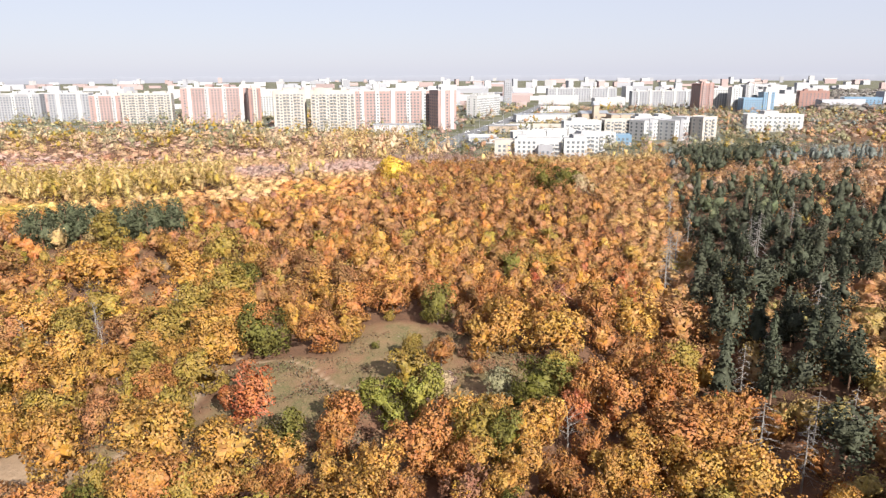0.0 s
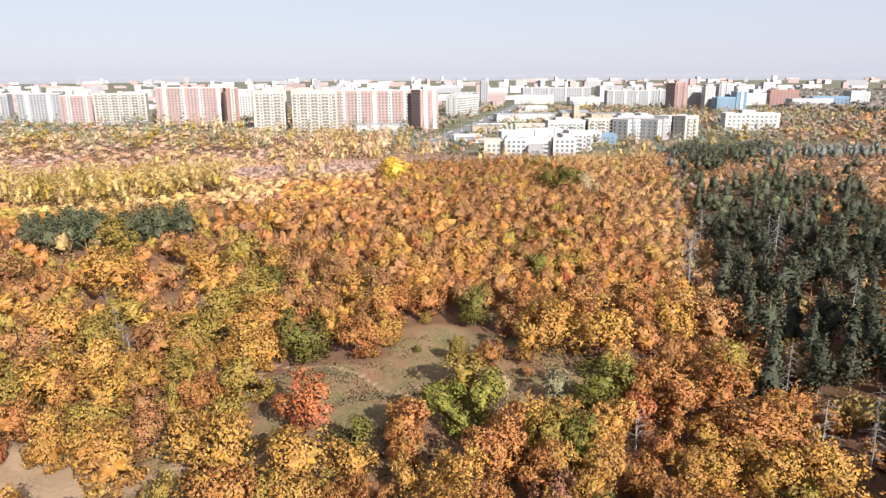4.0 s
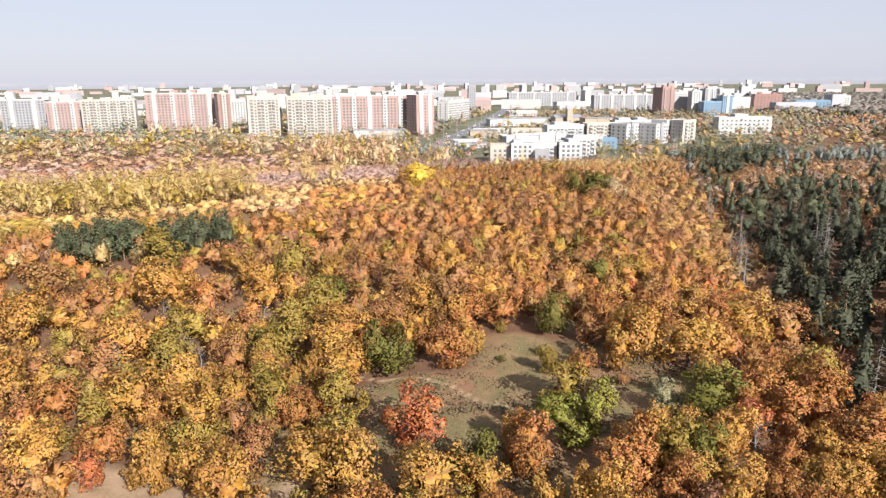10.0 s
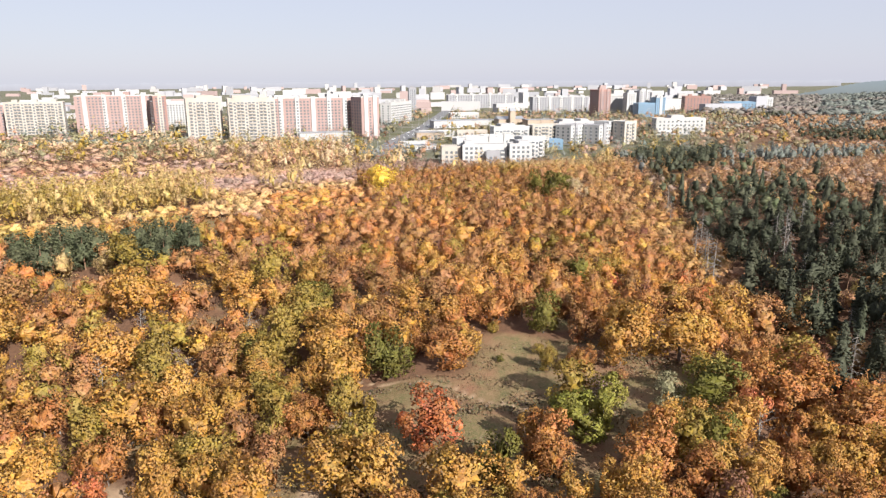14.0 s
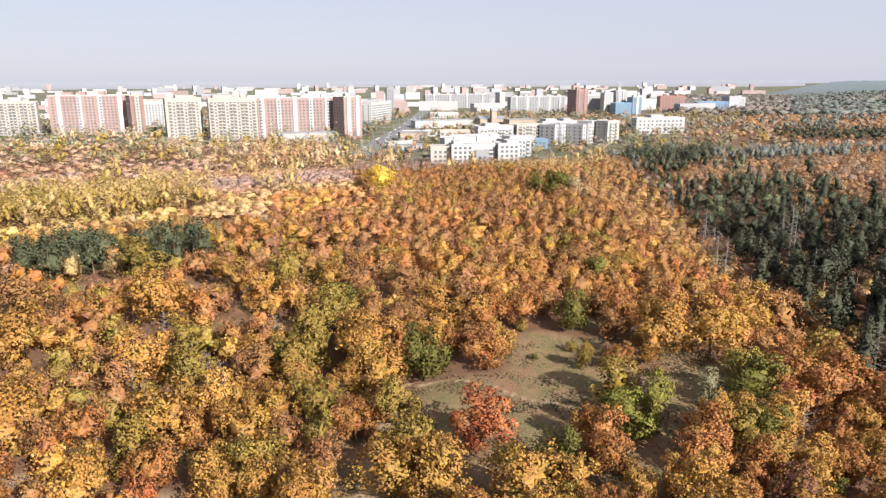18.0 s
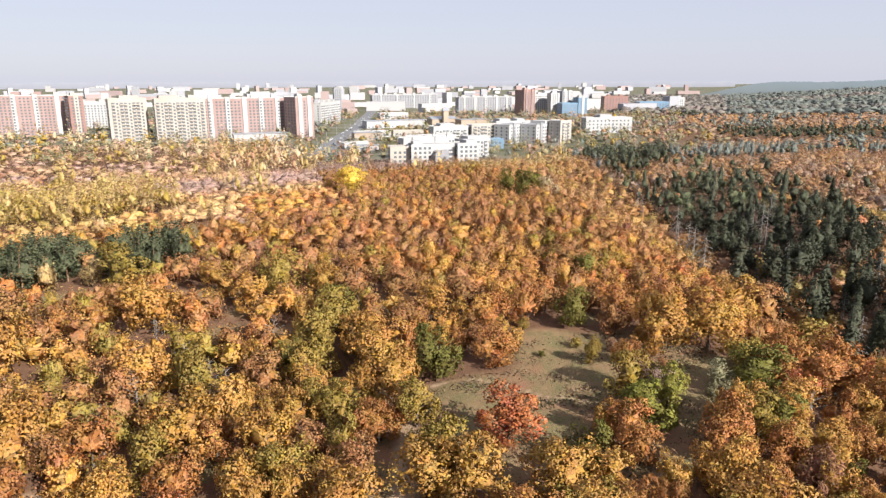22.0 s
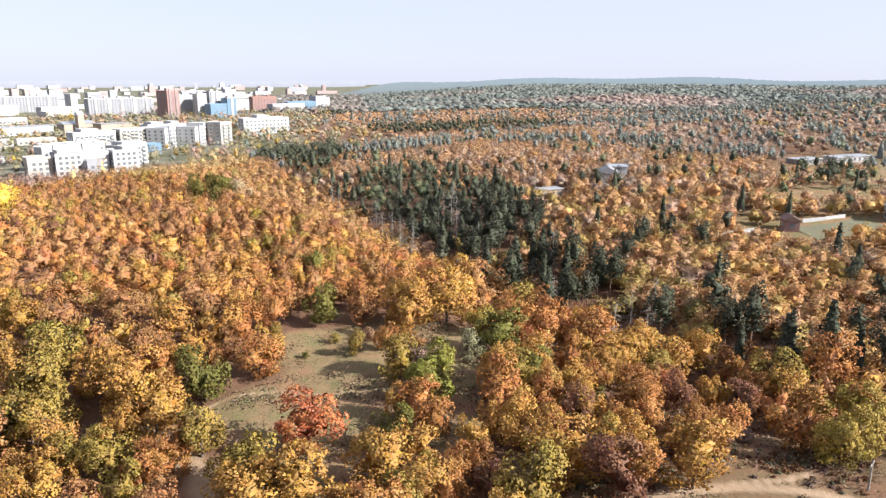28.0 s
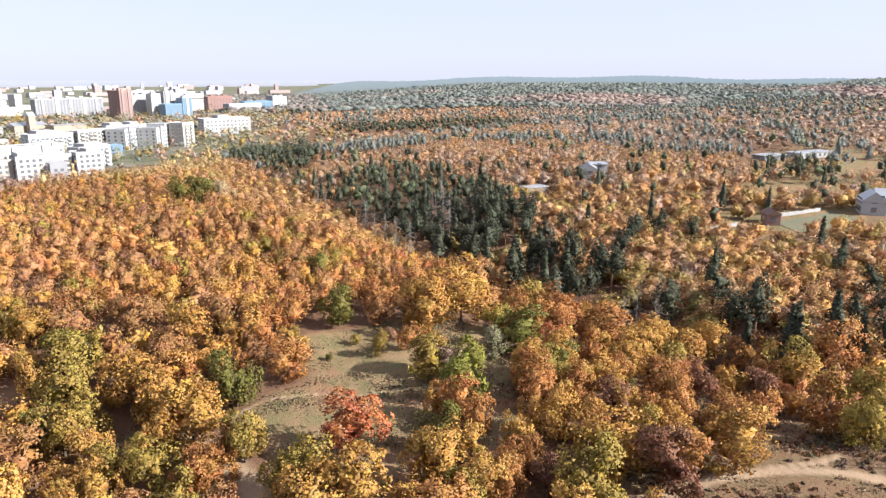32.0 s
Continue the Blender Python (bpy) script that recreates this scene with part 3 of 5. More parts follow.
def apartment(x, y, w, d, h, turn, wall, label, bands=0, band_wall=None, balconies=False, bay=3.4, storey=2.9, steps_up=(), side=True):
    """A block of flats: body, roof with parapet and lift houses, stair bands, a window for each room, balconies."""
    z = float(height(x, y))
    ob = new("apartment_building")
    ob.matrix_basis = pose(x, y, z, 0, 0, turn)
    part("wall", box_data("wall", -w / 2, w / 2, -d / 2, d / 2, -2, h, wall), ob)
    part("roof", box_data("roof", -w / 2 + 0.3, w / 2 - 0.3, -d / 2 + 0.3, d / 2 - 0.3, h + 0.004, h + 0.25, FELT), ob)
    for k, (s, t, q) in enumerate(((-w / 2, w / 2, -d / 2), (-w / 2, w / 2, d / 2 - 0.3))):
        part("parapet", box_data("parapet", s, t, q, q + 0.3, h + 0.004, h + 0.9, band_wall or wall), ob)
    n = max(1, int(w / 18)) if h > 22 else 0
    for k in range(n):
        cx = -w / 2 + w * (k + 0.5) / n
        part("lift_house", box_data("lift_house", cx - 2.6, cx + 2.6, -1.5, 3.5, h + 0.25, h + 3.2, band_wall or wall), ob)
    for a, b, up in steps_up:
        part("upper_storey", box_data("upper_storey", -w / 2 + w * a, -w / 2 + w * b, -d / 2 + 0.6, d / 2 - 0.4, h + 0.25, h + up, wall), ob)
    cut = []
    for k in range(bands):
        cx = -w / 2 + w * (k + 0.5) / bands
        part("stair_band", box_data("stair_band", cx - 2.1, cx + 2.1, -d / 2 - 0.9, -d / 2 - 0.004, -2, h + 1.8, band_wall), ob)
        cut.append(cx)
    floors, cols = int((h - 0.8) / storey), int((w - 1.5) / bay)
    for f in range(floors):
        wz = 1.9 + f * storey
        for c in range(cols):
            wx = (c - (cols - 1) / 2) * bay
            near = min([abs(wx - q) for q in cut] or [99])
            front = -d / 2 - (0.96 if near < 1.3 else 0.02)
            if 1.3 <= near < 3.0:
                continue
            if balconies and c % 3 != 1:
                put("balcony", BALCONY[(band_wall or wall).name], ob, wx, -d / 2 - 0.004, wz - 0.7)
                put("window", WIDE_PANE, ob, wx, -d / 2 - 0.02, wz + 0.35)
            else:
                put("window", PANE, ob, wx, front, wz)
        if side:
            for c in range(max(1, int(d / 5))):
                wy = -d / 2 + d * (c + 0.5) / max(1, int(d / 5))
                put("window", PANE, ob, -w / 2 - 0.02, wy, wz, 90)
                put("window", PANE, ob, w / 2 + 0.02, wy, wz, 90)
    built_boxes.append((x, y, w / 2 + 5, d / 2 + 6, turn))
    return tagged(ob, label, "building", "blocks of flats")


# x, y, width, depth, height, turn: the western estate of tall blocks
apartment(-429, 830, 46, 14, 33, 6, GREY, "tall grey-pink panel block of flats behind the wood", 2, WHITE)
apartment(-378, 812, 36, 14, 31, 6, ROSE, "tall pinkish block of flats with white stair bands", 2, WHITE)
apartment(-327, 800, 54, 16, 33, 10, CREAM, "broad cream block of flats with rows of balconies", 0, None, True)
apartment(-250, 805, 76, 16, 39, 8, ROSE, "long rose-brick block of flats with pale stair bands", 4, WHITE, steps_up=((0.36, 0.46, 4), (0.62, 0.7, 4)))
apartment(-203, 785, 13, 20, 39, 22, RUST, "rust-red tower of flats at the end of a row", 1, CREAM)
apartment(-205, 905, 40, 14, 29, 0, WHITE, "white block of flats behind the tall row", 0, None, False)
apartment(-146, 702, 32, 16, 38, 14, CREAM, "cream block of flats with stepped top and balconies", 0, None, True, steps_up=((0.3, 0.8, 3),))
apartment(-101, 690, 43, 16, 38, 10, CREAM, "cream block of flats with rows of balconies beside a narrow gap", 0, None, True, steps_up=((0.1, 0.5, 3),))
apartment(-44, 717, 78, 15, 37, 6, ROSE, "long rose and white block of flats with vertical stair bands", 5, WHITE)
apartment(7, 700, 20, 20, 38, 26, ROSE, "rose and white corner tower of flats", 2, WHITE)
apartment(-505, 850, 60, 14, 32, 6, GREY, "grey-pink panel block of flats in a row", 3, WHITE)
apartment(62, 900, 74, 14, 26, 62, WHITE, "long white block of flats along the avenue", 0, None, False)
apartment(118, 1150, 12, 14, 40, 0, GREY, "slim grey tower of flats by the avenue", 0, None, False)
# the white low-rise quarter behind the crest
apartment(46, 463, 13, 11, 11, -6, CREAM, "narrow cream low-rise house at the edge of the white quarter", 0, None, False, 3.2)
apartment(60, 458, 15, 13, 12.5, -6, WHITE, "white low-rise block of flats with stepped roof", 0, None, False, 3.2, steps_up=((0.1, 0.5, 2.6),))
apartment(76, 463, 16, 12, 12, -6, WHITE, "white low-rise block of flats with balconies", 0, None, True, 3.2)
apartment(92, 457, 15, 13, 12.5, -6, WHITE, "white low-rise block of flats with stepped roof", 0, None, False, 3.2, steps_up=((0.4, 0.9, 2.4),))
apartment(71, 447, 9, 5, 8.5, -6, GREY, "small grey boxy house in front of white flats", 0, None, False, 3.2)
apartment(70, 486, 34, 12, 14.5, 4, WHITE, "white low-rise block of flats behind the front row", 2, WHITE, False, 3.2)
apartment(106, 484, 22, 12, 13, 10, WHITE, "white low-rise block of flats set at an angle", 0, None, True, 3.2, steps_up=((0.2, 0.7, 2.4),))
apartment(38, 572, 23, 10, 4.5, 4, WHITE, "low white market hall beside the avenue", 0, None, False, 4.0)
apartment(75, 680, 34, 9, 5, 4, WHITE, "long low white shed in the town", 0, None, False, 4.0)
apartment(110, 678, 30, 9, 5, -8, CREAM, "long low cream shed in the town", 0, None, False, 4.0)
apartment(160, 945, 40, 14, 9, 4, WHITE, "low white school building among trees", 0, None, False, 4.0)
apartment(124, 592, 32, 14, 14.5, 0, WHITE, "white low-rise block of flats with balconies", 0, None, True, 3.2, steps_up=((0.2, 0.6, 2.8),))
apartment(156, 588, 29, 14, 15.5, 0, CREAM, "cream low-rise block of flats with balconies", 0, None, True, 3.2)
apartment(178, 580, 30, 16, 16, 34, WHITE, "white low-rise block of flats with grey bays", 2, GREY, False, 3.2)
apartment(202, 576, 31, 16, 16, 34, WHITE, "white low-rise block of flats with grey bays", 2, GREY, False, 3.2, steps_up=((0.5, 0.9, 2.8),))
apartment(219, 566, 14, 14, 19, 20, CREAM, "cream low-rise tower at the end of the white quarter", 0, None, True, 3.2)
apartment(188, 604, 34, 14, 17, 0, WHITE, "white low-rise block of flats behind grey bays", 0, None, False, 3.2, steps_up=((0.1, 0.4, 2.6), (0.6, 0.8, 2.6)))
apartment(96, 532, 24, 12, 12, 6, WHITE, "white low-rise block of flats in the middle of the quarter", 2, WHITE, False, 3.2)
apartment(128, 530, 18, 11, 10, -4, WHITE, "small white block of flats beside a dark roof", 0, None, True, 3.2)
apartment(143, 536, 16, 10, 7.5, -6, BLUE, "low blue-grey house before white flats", 0, None, False, 3.2)
apartment(92, 566, 26, 11, 9, 2, WHITE, "low white house row in the quarter", 0, None, False, 3.2)
apartment(316, 650, 50, 14, 15.5, -8, WHITE, "unfinished white block with dark empty window openings", 0, None, False, 4.2, 3.6, steps_up=((0.3, 0.55, 3.4),))
# the office quarter and long blocks beyond
apartment(373, 980, 22, 20, 38, 18, RUST, "rust-red brick tower of flats", 2, ROSE, False)
apartment(401, 990, 26, 14, 31, 0, WHITE, "white block of flats next to a red tower", 0, None, False)
apartment(411, 962, 14, 14, 33, 0, WHITE, "slim white office tower beside blue offices", 0, None, False)
apartment(427, 945, 30, 14, 19, 8, BLUE, "low blue-clad office building", 0, None, False)
apartment(433, 968, 18, 14, 36, 8, GREY, "grey-blue office tower with white edges", 2, WHITE, False)
apartment(448, 947, 16, 14, 27, 8, BLUE, "tall blue-clad office block with white edge", 1, WHITE, False)
apartment(354, 1100, 98, 14, 25, 4, GREY, "long grey and white block of flats", 5, WHITE, False, 4.5)
apartment(270, 1300, 130, 14, 25, 4, GREY, "long pale block of flats by the avenue", 4, WHITE, False, 5.0)
apartment(545, 1010, 40, 16, 26, -10, RUST, "red-brick block of flats among trees", 0, None, False, 5.0)
apartment(610, 1000, 50, 16, 17, -10, BLUE, "low blue-roofed block among trees", 0, None, False, 5.0)
apartment(668, 1010, 14, 14, 23, -10, WHITE, "white tower of flats at the edge of the wood", 0, None, False)


def simple_house(name, x, y, w, d, h, turn, wall, roof, rise, label, category, windows=3, floors=1):
    z = float(height(x, y))
    ob = new(name)
    ob.matrix_basis = pose(x, y, z, 0, 0, turn)
    part("wall", box_data("wall", -w / 2, w / 2, -d / 2, d / 2, -1.5, h, wall, 0.03), ob)
    if rise > 0.6:
        part("roof", gable_data("roof", -w / 2, w / 2, -d / 2, d / 2, h + 0.26, h + rise, roof), ob)
    else:
        part("roof", box_data("roof", -w / 2 - 0.5, w / 2 + 0.5, -d / 2 - 0.5, d / 2 + 0.5, h + 0.004, h + 0.4, roof, 0.05), ob)
    for f in range(floors):
        for k in range(windows):
            put("window", PANE, ob, -w / 2 + w * (k + 0.5) / windows, -d / 2 - 0.02, 1.7 + 3.0 * f)
            put("window", PANE, ob, -w / 2 + w * (k + 0.5) / windows, d / 2 + 0.02, 1.7 + 3.0 * f)
        put("window", PANE, ob, -w / 2 - 0.02, 0, 1.7 + 3.0 * f, 90)
    built_boxes.append((x, y, w / 2 + 3, d / 2 + 3, turn))
    return tagged(ob, label, category)


simple_house("pavilion", -34, 640, 46, 14, 9, 4, WHITE, TIN, 0.3, "long low white pavilion with a glazed front", "building", 14)
simple_house("bus_shelter", 40, 556, 24, 8, 4, 0, WHITE, TIN, 0.3, "low white flat-roofed kiosk row", "building", 6)
simple_house("school", 62, 645, 26, 12, 7, 0, SAND, FELT, 0.3, "low sand-coloured building by the road", "building", 8)
simple_house("market_hall", 128, 800, 76, 18, 8, 6, WHITE, TIN, 0.3, "long low white hall by the avenue", "building", 16)
simple_house("town_hall", 172, 762, 30, 16, 11, 6, SAND, TIN, 3.0, "sand-coloured hall with a pitched roof and a small tower", "building", 8, 2)
simple_house("arcade", 200, 742, 32, 16, 11, 6, SAND, FELT, 0.3, "sand-coloured building with an arcaded front", "building", 7, 2)
simple_house("bell_tower", 172, 750, 6, 6, 20, 6, SAND, TIN, 4.0, "slender sand-coloured tower with a pointed roof", "tower", 1, 3)
simple_house("villa", 168, 164, 10, 8, 4.4, 34, WHITE, FELT, 2.6, "grey and white villa among the trees", "house", 3, 2)
simple_house("villa", 180, 166, 8, 7, 4.8, 34, WHITE, TIN, 0.3, "white flat-roofed villa among the trees", "house", 2, 2)
simple_house("shed", 135, 170, 9, 5, 3.4, -20, SAND, TIN, 0.3, "low pale shed with a broken roof in the wood", "shed", 3)
simple_house("long_hall", 300, 127, 16, 8, 2.4, -24, GREY, TIN, 0.3, "long low grey hall with a flat pale roof", "building", 7)
simple_house("long_hall", 330, 114, 28, 8, 3.0, -22, WHITE, TIN, 0.3, "long low pale hall with roof vents", "building", 7)
simple_house("manor", 180, 63, 8.5, 7.5, 4.2, 20, WHITE, TIN, 3.6, "large white house with a steep grey roof", "house", 4, 2)
simple_house("manor_wing", 188, 58, 11, 8, 4.4, 110, WHITE, TIN, 3.2, "white wing with a steep grey roof", "house", 4, 2)
simple_house("barn", 149, 87, 6, 4.5, 3.2, 30, RUST, TILE, 1.8, "small dark red-brown barn by the field", "barn", 1)


def strip(name, line, wide, lift, material, label, category):
    """A road that follows the ground along a line."""
    V, Q = [], []
    pts = []
    for (ax, ay), (bx, by) in zip(line[:-1], line[1:]):
        n = max(2, int(math.hypot(bx - ax, by - ay) / 12))
        pts += [(ax + (bx - ax) * k / n, ay + (by - ay) * k / n) for k in range(n)]
    pts.append(line[-1])
    for i, (x, y) in enumerate(pts):
        dx, dy = pts[min(i + 1, len(pts) - 1)][0] - pts[max(i - 1, 0)][0], pts[min(i + 1, len(pts) - 1)][1] - pts[max(i - 1, 0)][1]
        l = math.hypot(dx, dy)
        for s in (-0.5, 0.5):
            px, py = x - dy / l * wide * s * -1, y + dx / l * wide * s * -1
            V.append((px, py, float(height(px, py)) + lift))
        if i:
            Q.append((2 * i - 2, 2 * i - 1, 2 * i + 1, 2 * i))
    return tagged(new(name, mesh_of(name, np.array(V), np.array(Q), material)), label, category, kind="structure")


AVENUE = [(-2, 515), (2, 529), (30, 636), (80, 795), (208, 1285), (393, 1978), (560, 2600)]
strip("road", AVENUE, 16, 0.35, TARMAC, "wide grey tarmac avenue leading into the town", "road")
strip("verge", [(16, 520), (55, 660), (100, 795), (230, 1285), (400, 1900)], 8, 0.45, TARMAC, "narrow tarmac service road beside the avenue", "road")


strip("sports_field", [(147, 82), (160, 72), (171, 68)], 13, 0.25, TURF, "mown green sports field in the village", "field")


def fence(line, label):
    """A low white wall of panels between posts, standing on the ground."""
    ob = new("fence")
    ob.matrix_basis = pose(line[0][0], line[0][1], float(height(*line[0])))
    inv = ob.matrix_basis.inverted()
    for (ax, ay), (bx, by) in zip(line[:-1], line[1:]):
        n = max(1, round(math.hypot(bx - ax, by - ay) / 3.0))
        for k in range(n):
            x, y = ax + (bx - ax) * (k + 0.5) / n, ay + (by - ay) * (k + 0.5) / n
            turn = math.degrees(math.atan2(by - ay, bx - ax))
            p = part("panel", FENCE_PANEL, ob)
            p.matrix_basis = inv @ pose(x, y, float(height(x, y)), 0, 0, turn)
            q = part("post", FENCE_POST, ob)
            q.matrix_basis = inv @ pose(ax + (bx - ax) * k / n, ay + (by - ay) * k / n, float(height(x, y)), 0, 0, turn)
    return tagged(ob, label, "fence")


FENCE_PANEL = box_data("panel", -1.38, 1.38, -0.06, 0.06, -0.4, 1.2, WHITE, 0.02)
FENCE_POST = box_data("post", -0.11, 0.11, -0.11, 0.11, -0.5, 1.35, WHITE, 0.02)
fence([(131, 101), (141, 95)], "low white panel wall at the village edge")
fence([(159, 86), (166, 81), (173, 77)], "low white panel wall beside the sports field")


def lamp_pole(x, y, tall, label):
    """A slim pole with a cross arm."""
    ob = new("power_pole")
    ob.matrix_basis = pose(x, y, float(height(x, y)))
    part("pole", mesh_of("pole", *tube([(0, 0, -0.3), (0, 0, tall)], [0.16, 0.10], 8), PALE_BARK), ob)
    part("cross_arm", box_data("cross_arm", -1.0, 1.0, -0.06, 0.06, tall - 0.6, tall - 0.45, PALE_BARK), ob)
    for k in (-0.8, 0.0, 0.8):
        part("insulator", mesh_of("insulator", *tube([(k, 0, tall - 0.45), (k, 0, tall - 0.2)], [0.06, 0.04], 6), WHITE), ob)
    return tagged(ob, label, "pole", "power poles")


def car(paint):
    """A small car, 4.3 m long: body, glazed cabin, four wheels."""
    ob = new("car")
    part("body", box_data("body", -0.88, 0.88, -2.15, 2.15, 0.3, 0.85, paint, 0.14), ob)
    part("cabin", box_data("cabin", -0.74, 0.74, -1.3, 0.9, 0.854, 1.45, GLASS, 0.2), ob)
    part("roof_panel", box_data("roof_panel", -0.62, 0.62, -1.0, 0.6, 1.454, 1.5, paint), ob)
    for x in (-0.8, 0.8):
        for y in (-1.35, 1.35):
            part("wheel", mesh_of("wheel", *tube([(x - 0.1, y, 0.32), (x + 0.1, y, 0.32)], [0.32, 0.32], 10), TARMAC), ob)
    return ob


def street_lamp():
    ob = new("street_lamp")
    part("pole", mesh_of("pole", *tube([(0, 0, -0.3), (0, 0, 9)], [0.14, 0.08], 8), TIN), ob)
    part("arm", mesh_of("arm", *tube([(0, 0, 8.9), (0.8, 0, 9.4), (1.9, 0, 9.5)], [0.06, 0.05, 0.05], 6), TIN), ob)
    part("lamp_head", box_data("lamp_head", 1.5, 2.3, -0.16, 0.16, 9.4, 9.56, WHITE, 0.04), ob)
    return ob


def along(u):
    """Place and heading on the avenue, u metres from its near end."""
    for (ax, ay), (bx, by) in zip(AVENUE[:-1], AVENUE[1:]):
        l = math.hypot(bx - ax, by - ay)
        if u <= l:
            return ax + (bx - ax) * u / l, ay + (by - ay) * u / l, math.atan2(bx - ax, by - ay)
        u -= l


CAR_PAINT = [(plain("white_paint", (0.62, 0.62, 0.62), 0.3, 2.0, 0.05), "white"), (plain("grey_paint", (0.30, 0.31, 0.33), 0.3, 2.0, 0.05), "silver-grey"), (plain("dark_paint", (0.05, 0.05, 0.06), 0.3, 2.0, 0.05), "dark")]
CARS = [car(p) for p, w in CAR_PAINT]
LAMP = street_lamp()
r = np.random.default_rng(21)
for k in range(34):
    u, lane = 25 + k * 15 + r.uniform(-5, 5), (-5.2, -2.0, 2.0, 5.2)[r.integers(4)]
    i = r.choice(3, p=[0.6, 0.25, 0.15])
    x, y, b = along(u)
    x, y = x + math.cos(b) * lane, y - math.sin(b) * lane
    ob = copy_thing(CARS[i], pose(x, y, float(height(x, y)) + 0.36, 0, 0, -math.degrees(b) + (180 if lane < 0 else 0)))
    tagged(ob, "%s car on the grey tarmac avenue" % CAR_PAINT[i][1], "car", "cars on the avenue")
for k in range(16):
    x, y, b = along(12 + 32 * k)
    side = 1 if k % 2 else -1
    x, y = x + math.cos(b) * 9.2 * side, y - math.sin(b) * 9.2 * side
    ob = copy_thing(LAMP, pose(x, y, float(height(x, y)), 0, 0, -math.degrees(b) + (180 if side > 0 else 0)))
    tagged(ob, "grey metal street lamp beside the avenue", "street lamp", "street lamps")
for ob in (*CARS, LAMP):
    for o in (*ob.children_recursive, ob):
        bpy.data.objects.remove(o)


for x, y, tall in ((171, 170, 17), (137, 178, 14), (230, 150, 15), (238, 120, 14)):
    lamp_pole(x, y, tall, "tall grey wooden power pole above the trees")
lamp_pole(15.4, 35.2, 4.5, "short grey wooden post beside the dirt track")


def town(x, y):
    return (y > 440 if x > -25 else y > 640) and x < 260 + 0.55 * (y - 440) + 60


def village(x, y):
    """The thinly wooded stretch round the village."""
    return 118 < x < 330 and 30 < y < 135


def built(x, y):
    for cx, cy, hw, hd, turn in built_boxes:
        if blob(x, y, cx, cy, hw * 1.25, hd * 1.25, turn) < 1:
            return True
    for (ax, ay), (bx, by) in zip(AVENUE[:-1], AVENUE[1:]):
        u = min(1, max(0, ((x - ax) * (bx - ax) + (y - ay) * (by - ay)) / ((bx - ax) ** 2 + (by - ay) ** 2)))
        if math.hypot(x - ax - u * (bx - ax), y - ay - u * (by - ay)) < 19:
            return True
    return blob(x, y, 168, 56, 15, 9, -10) < 1 or blob(x, y, 290, 116, 30, 12, -22) < 1 or blob(x, y, 230, 122, 16, 8, -20) < 1 or blob(x, y, 280, 82, 30, 9, -10) < 1 or blob(x, y, 120, 63, 14, 5, -20) < 1 or blob(x, y, 205, 92, 24, 9, -25) < 1 or blob(x, y, 156, 77, 20, 12, -25) < 1 or blob(x, y, 140, 90, 14, 6, -25) < 1 or blob(x, y, 182, 110, 24, 5, -25) < 1 or blob(x, y, 235, 75, 24, 6, -25) < 1


# ---- the distance: pale town and wooded hill, haze painted as glow ----
def far_town():
    r = np.random.default_rng(5)
    V, Q = [], []
    for k in range(455):
        b, dist = radians(r.uniform(-44, 44)), 1150 + 3300 * r.uniform() ** 1.3
        x, y = math.sin(b) * dist - 45, math.cos(b) * dist
        if x > 0.74 * y - 40 or built(x, y):
            continue
        w, d, h = r.uniform(14, 80), r.uniform(12, 18), r.choice([8, 9, 12, 15, 18, 27]) * r.uniform(0.9, 1.1)
        if h > 25:
            w = r.uniform(12, 22)
        a = r.uniform(-0.4, 0.4)
        z = float(height(x, y))
        c = [(math.cos(a) * u * w / 2 - math.sin(a) * v * d / 2 + x, math.sin(a) * u * w / 2 + math.cos(a) * v * d / 2 + y) for u, v in ((-1, -1), (1, -1), (1, 1), (-1, 1))]
        n = len(V)
        V += [(p, q, z - 3) for p, q in c] + [(p, q, z + h) for p, q in c]
        Q += [(n + 4, n + 5, n + 6, n + 7)] + [(n + i, n + (i + 1) % 4, n + 4 + (i + 1) % 4, n + 4 + i) for i in range(4)]
    m, t, p = nodes_of("distant_facades")
    g = t.nodes.new("ShaderNodeNewGeometry").outputs["Random Per Island"]
    n = t.nodes.new("ShaderNodeValToRGB")
    n.color_ramp.interpolation = "CONSTANT"
    n.color_ramp.elements[0].color, n.color_ramp.elements[1].color = (0.34, 0.33, 0.33, 1), (0.29, 0.22, 0.21, 1)
    n.color_ramp.elements[1].position = 0.75
    n.color_ramp.elements.new(0.4).color = (0.28, 0.28, 0.30, 1)
    t.links.new(g, n.inputs["Fac"])
    t.links.new(n.outputs["Color"], p.inputs["Base Color"])
    p.inputs["Roughness"].default_value = 0.9
    tagged(new("distant_town", mesh_of("distant_town", np.array(V, float), np.array(Q), m, False)), "pale distant town of low and tall blocks", "buildings", kind="stuff")


far_town()


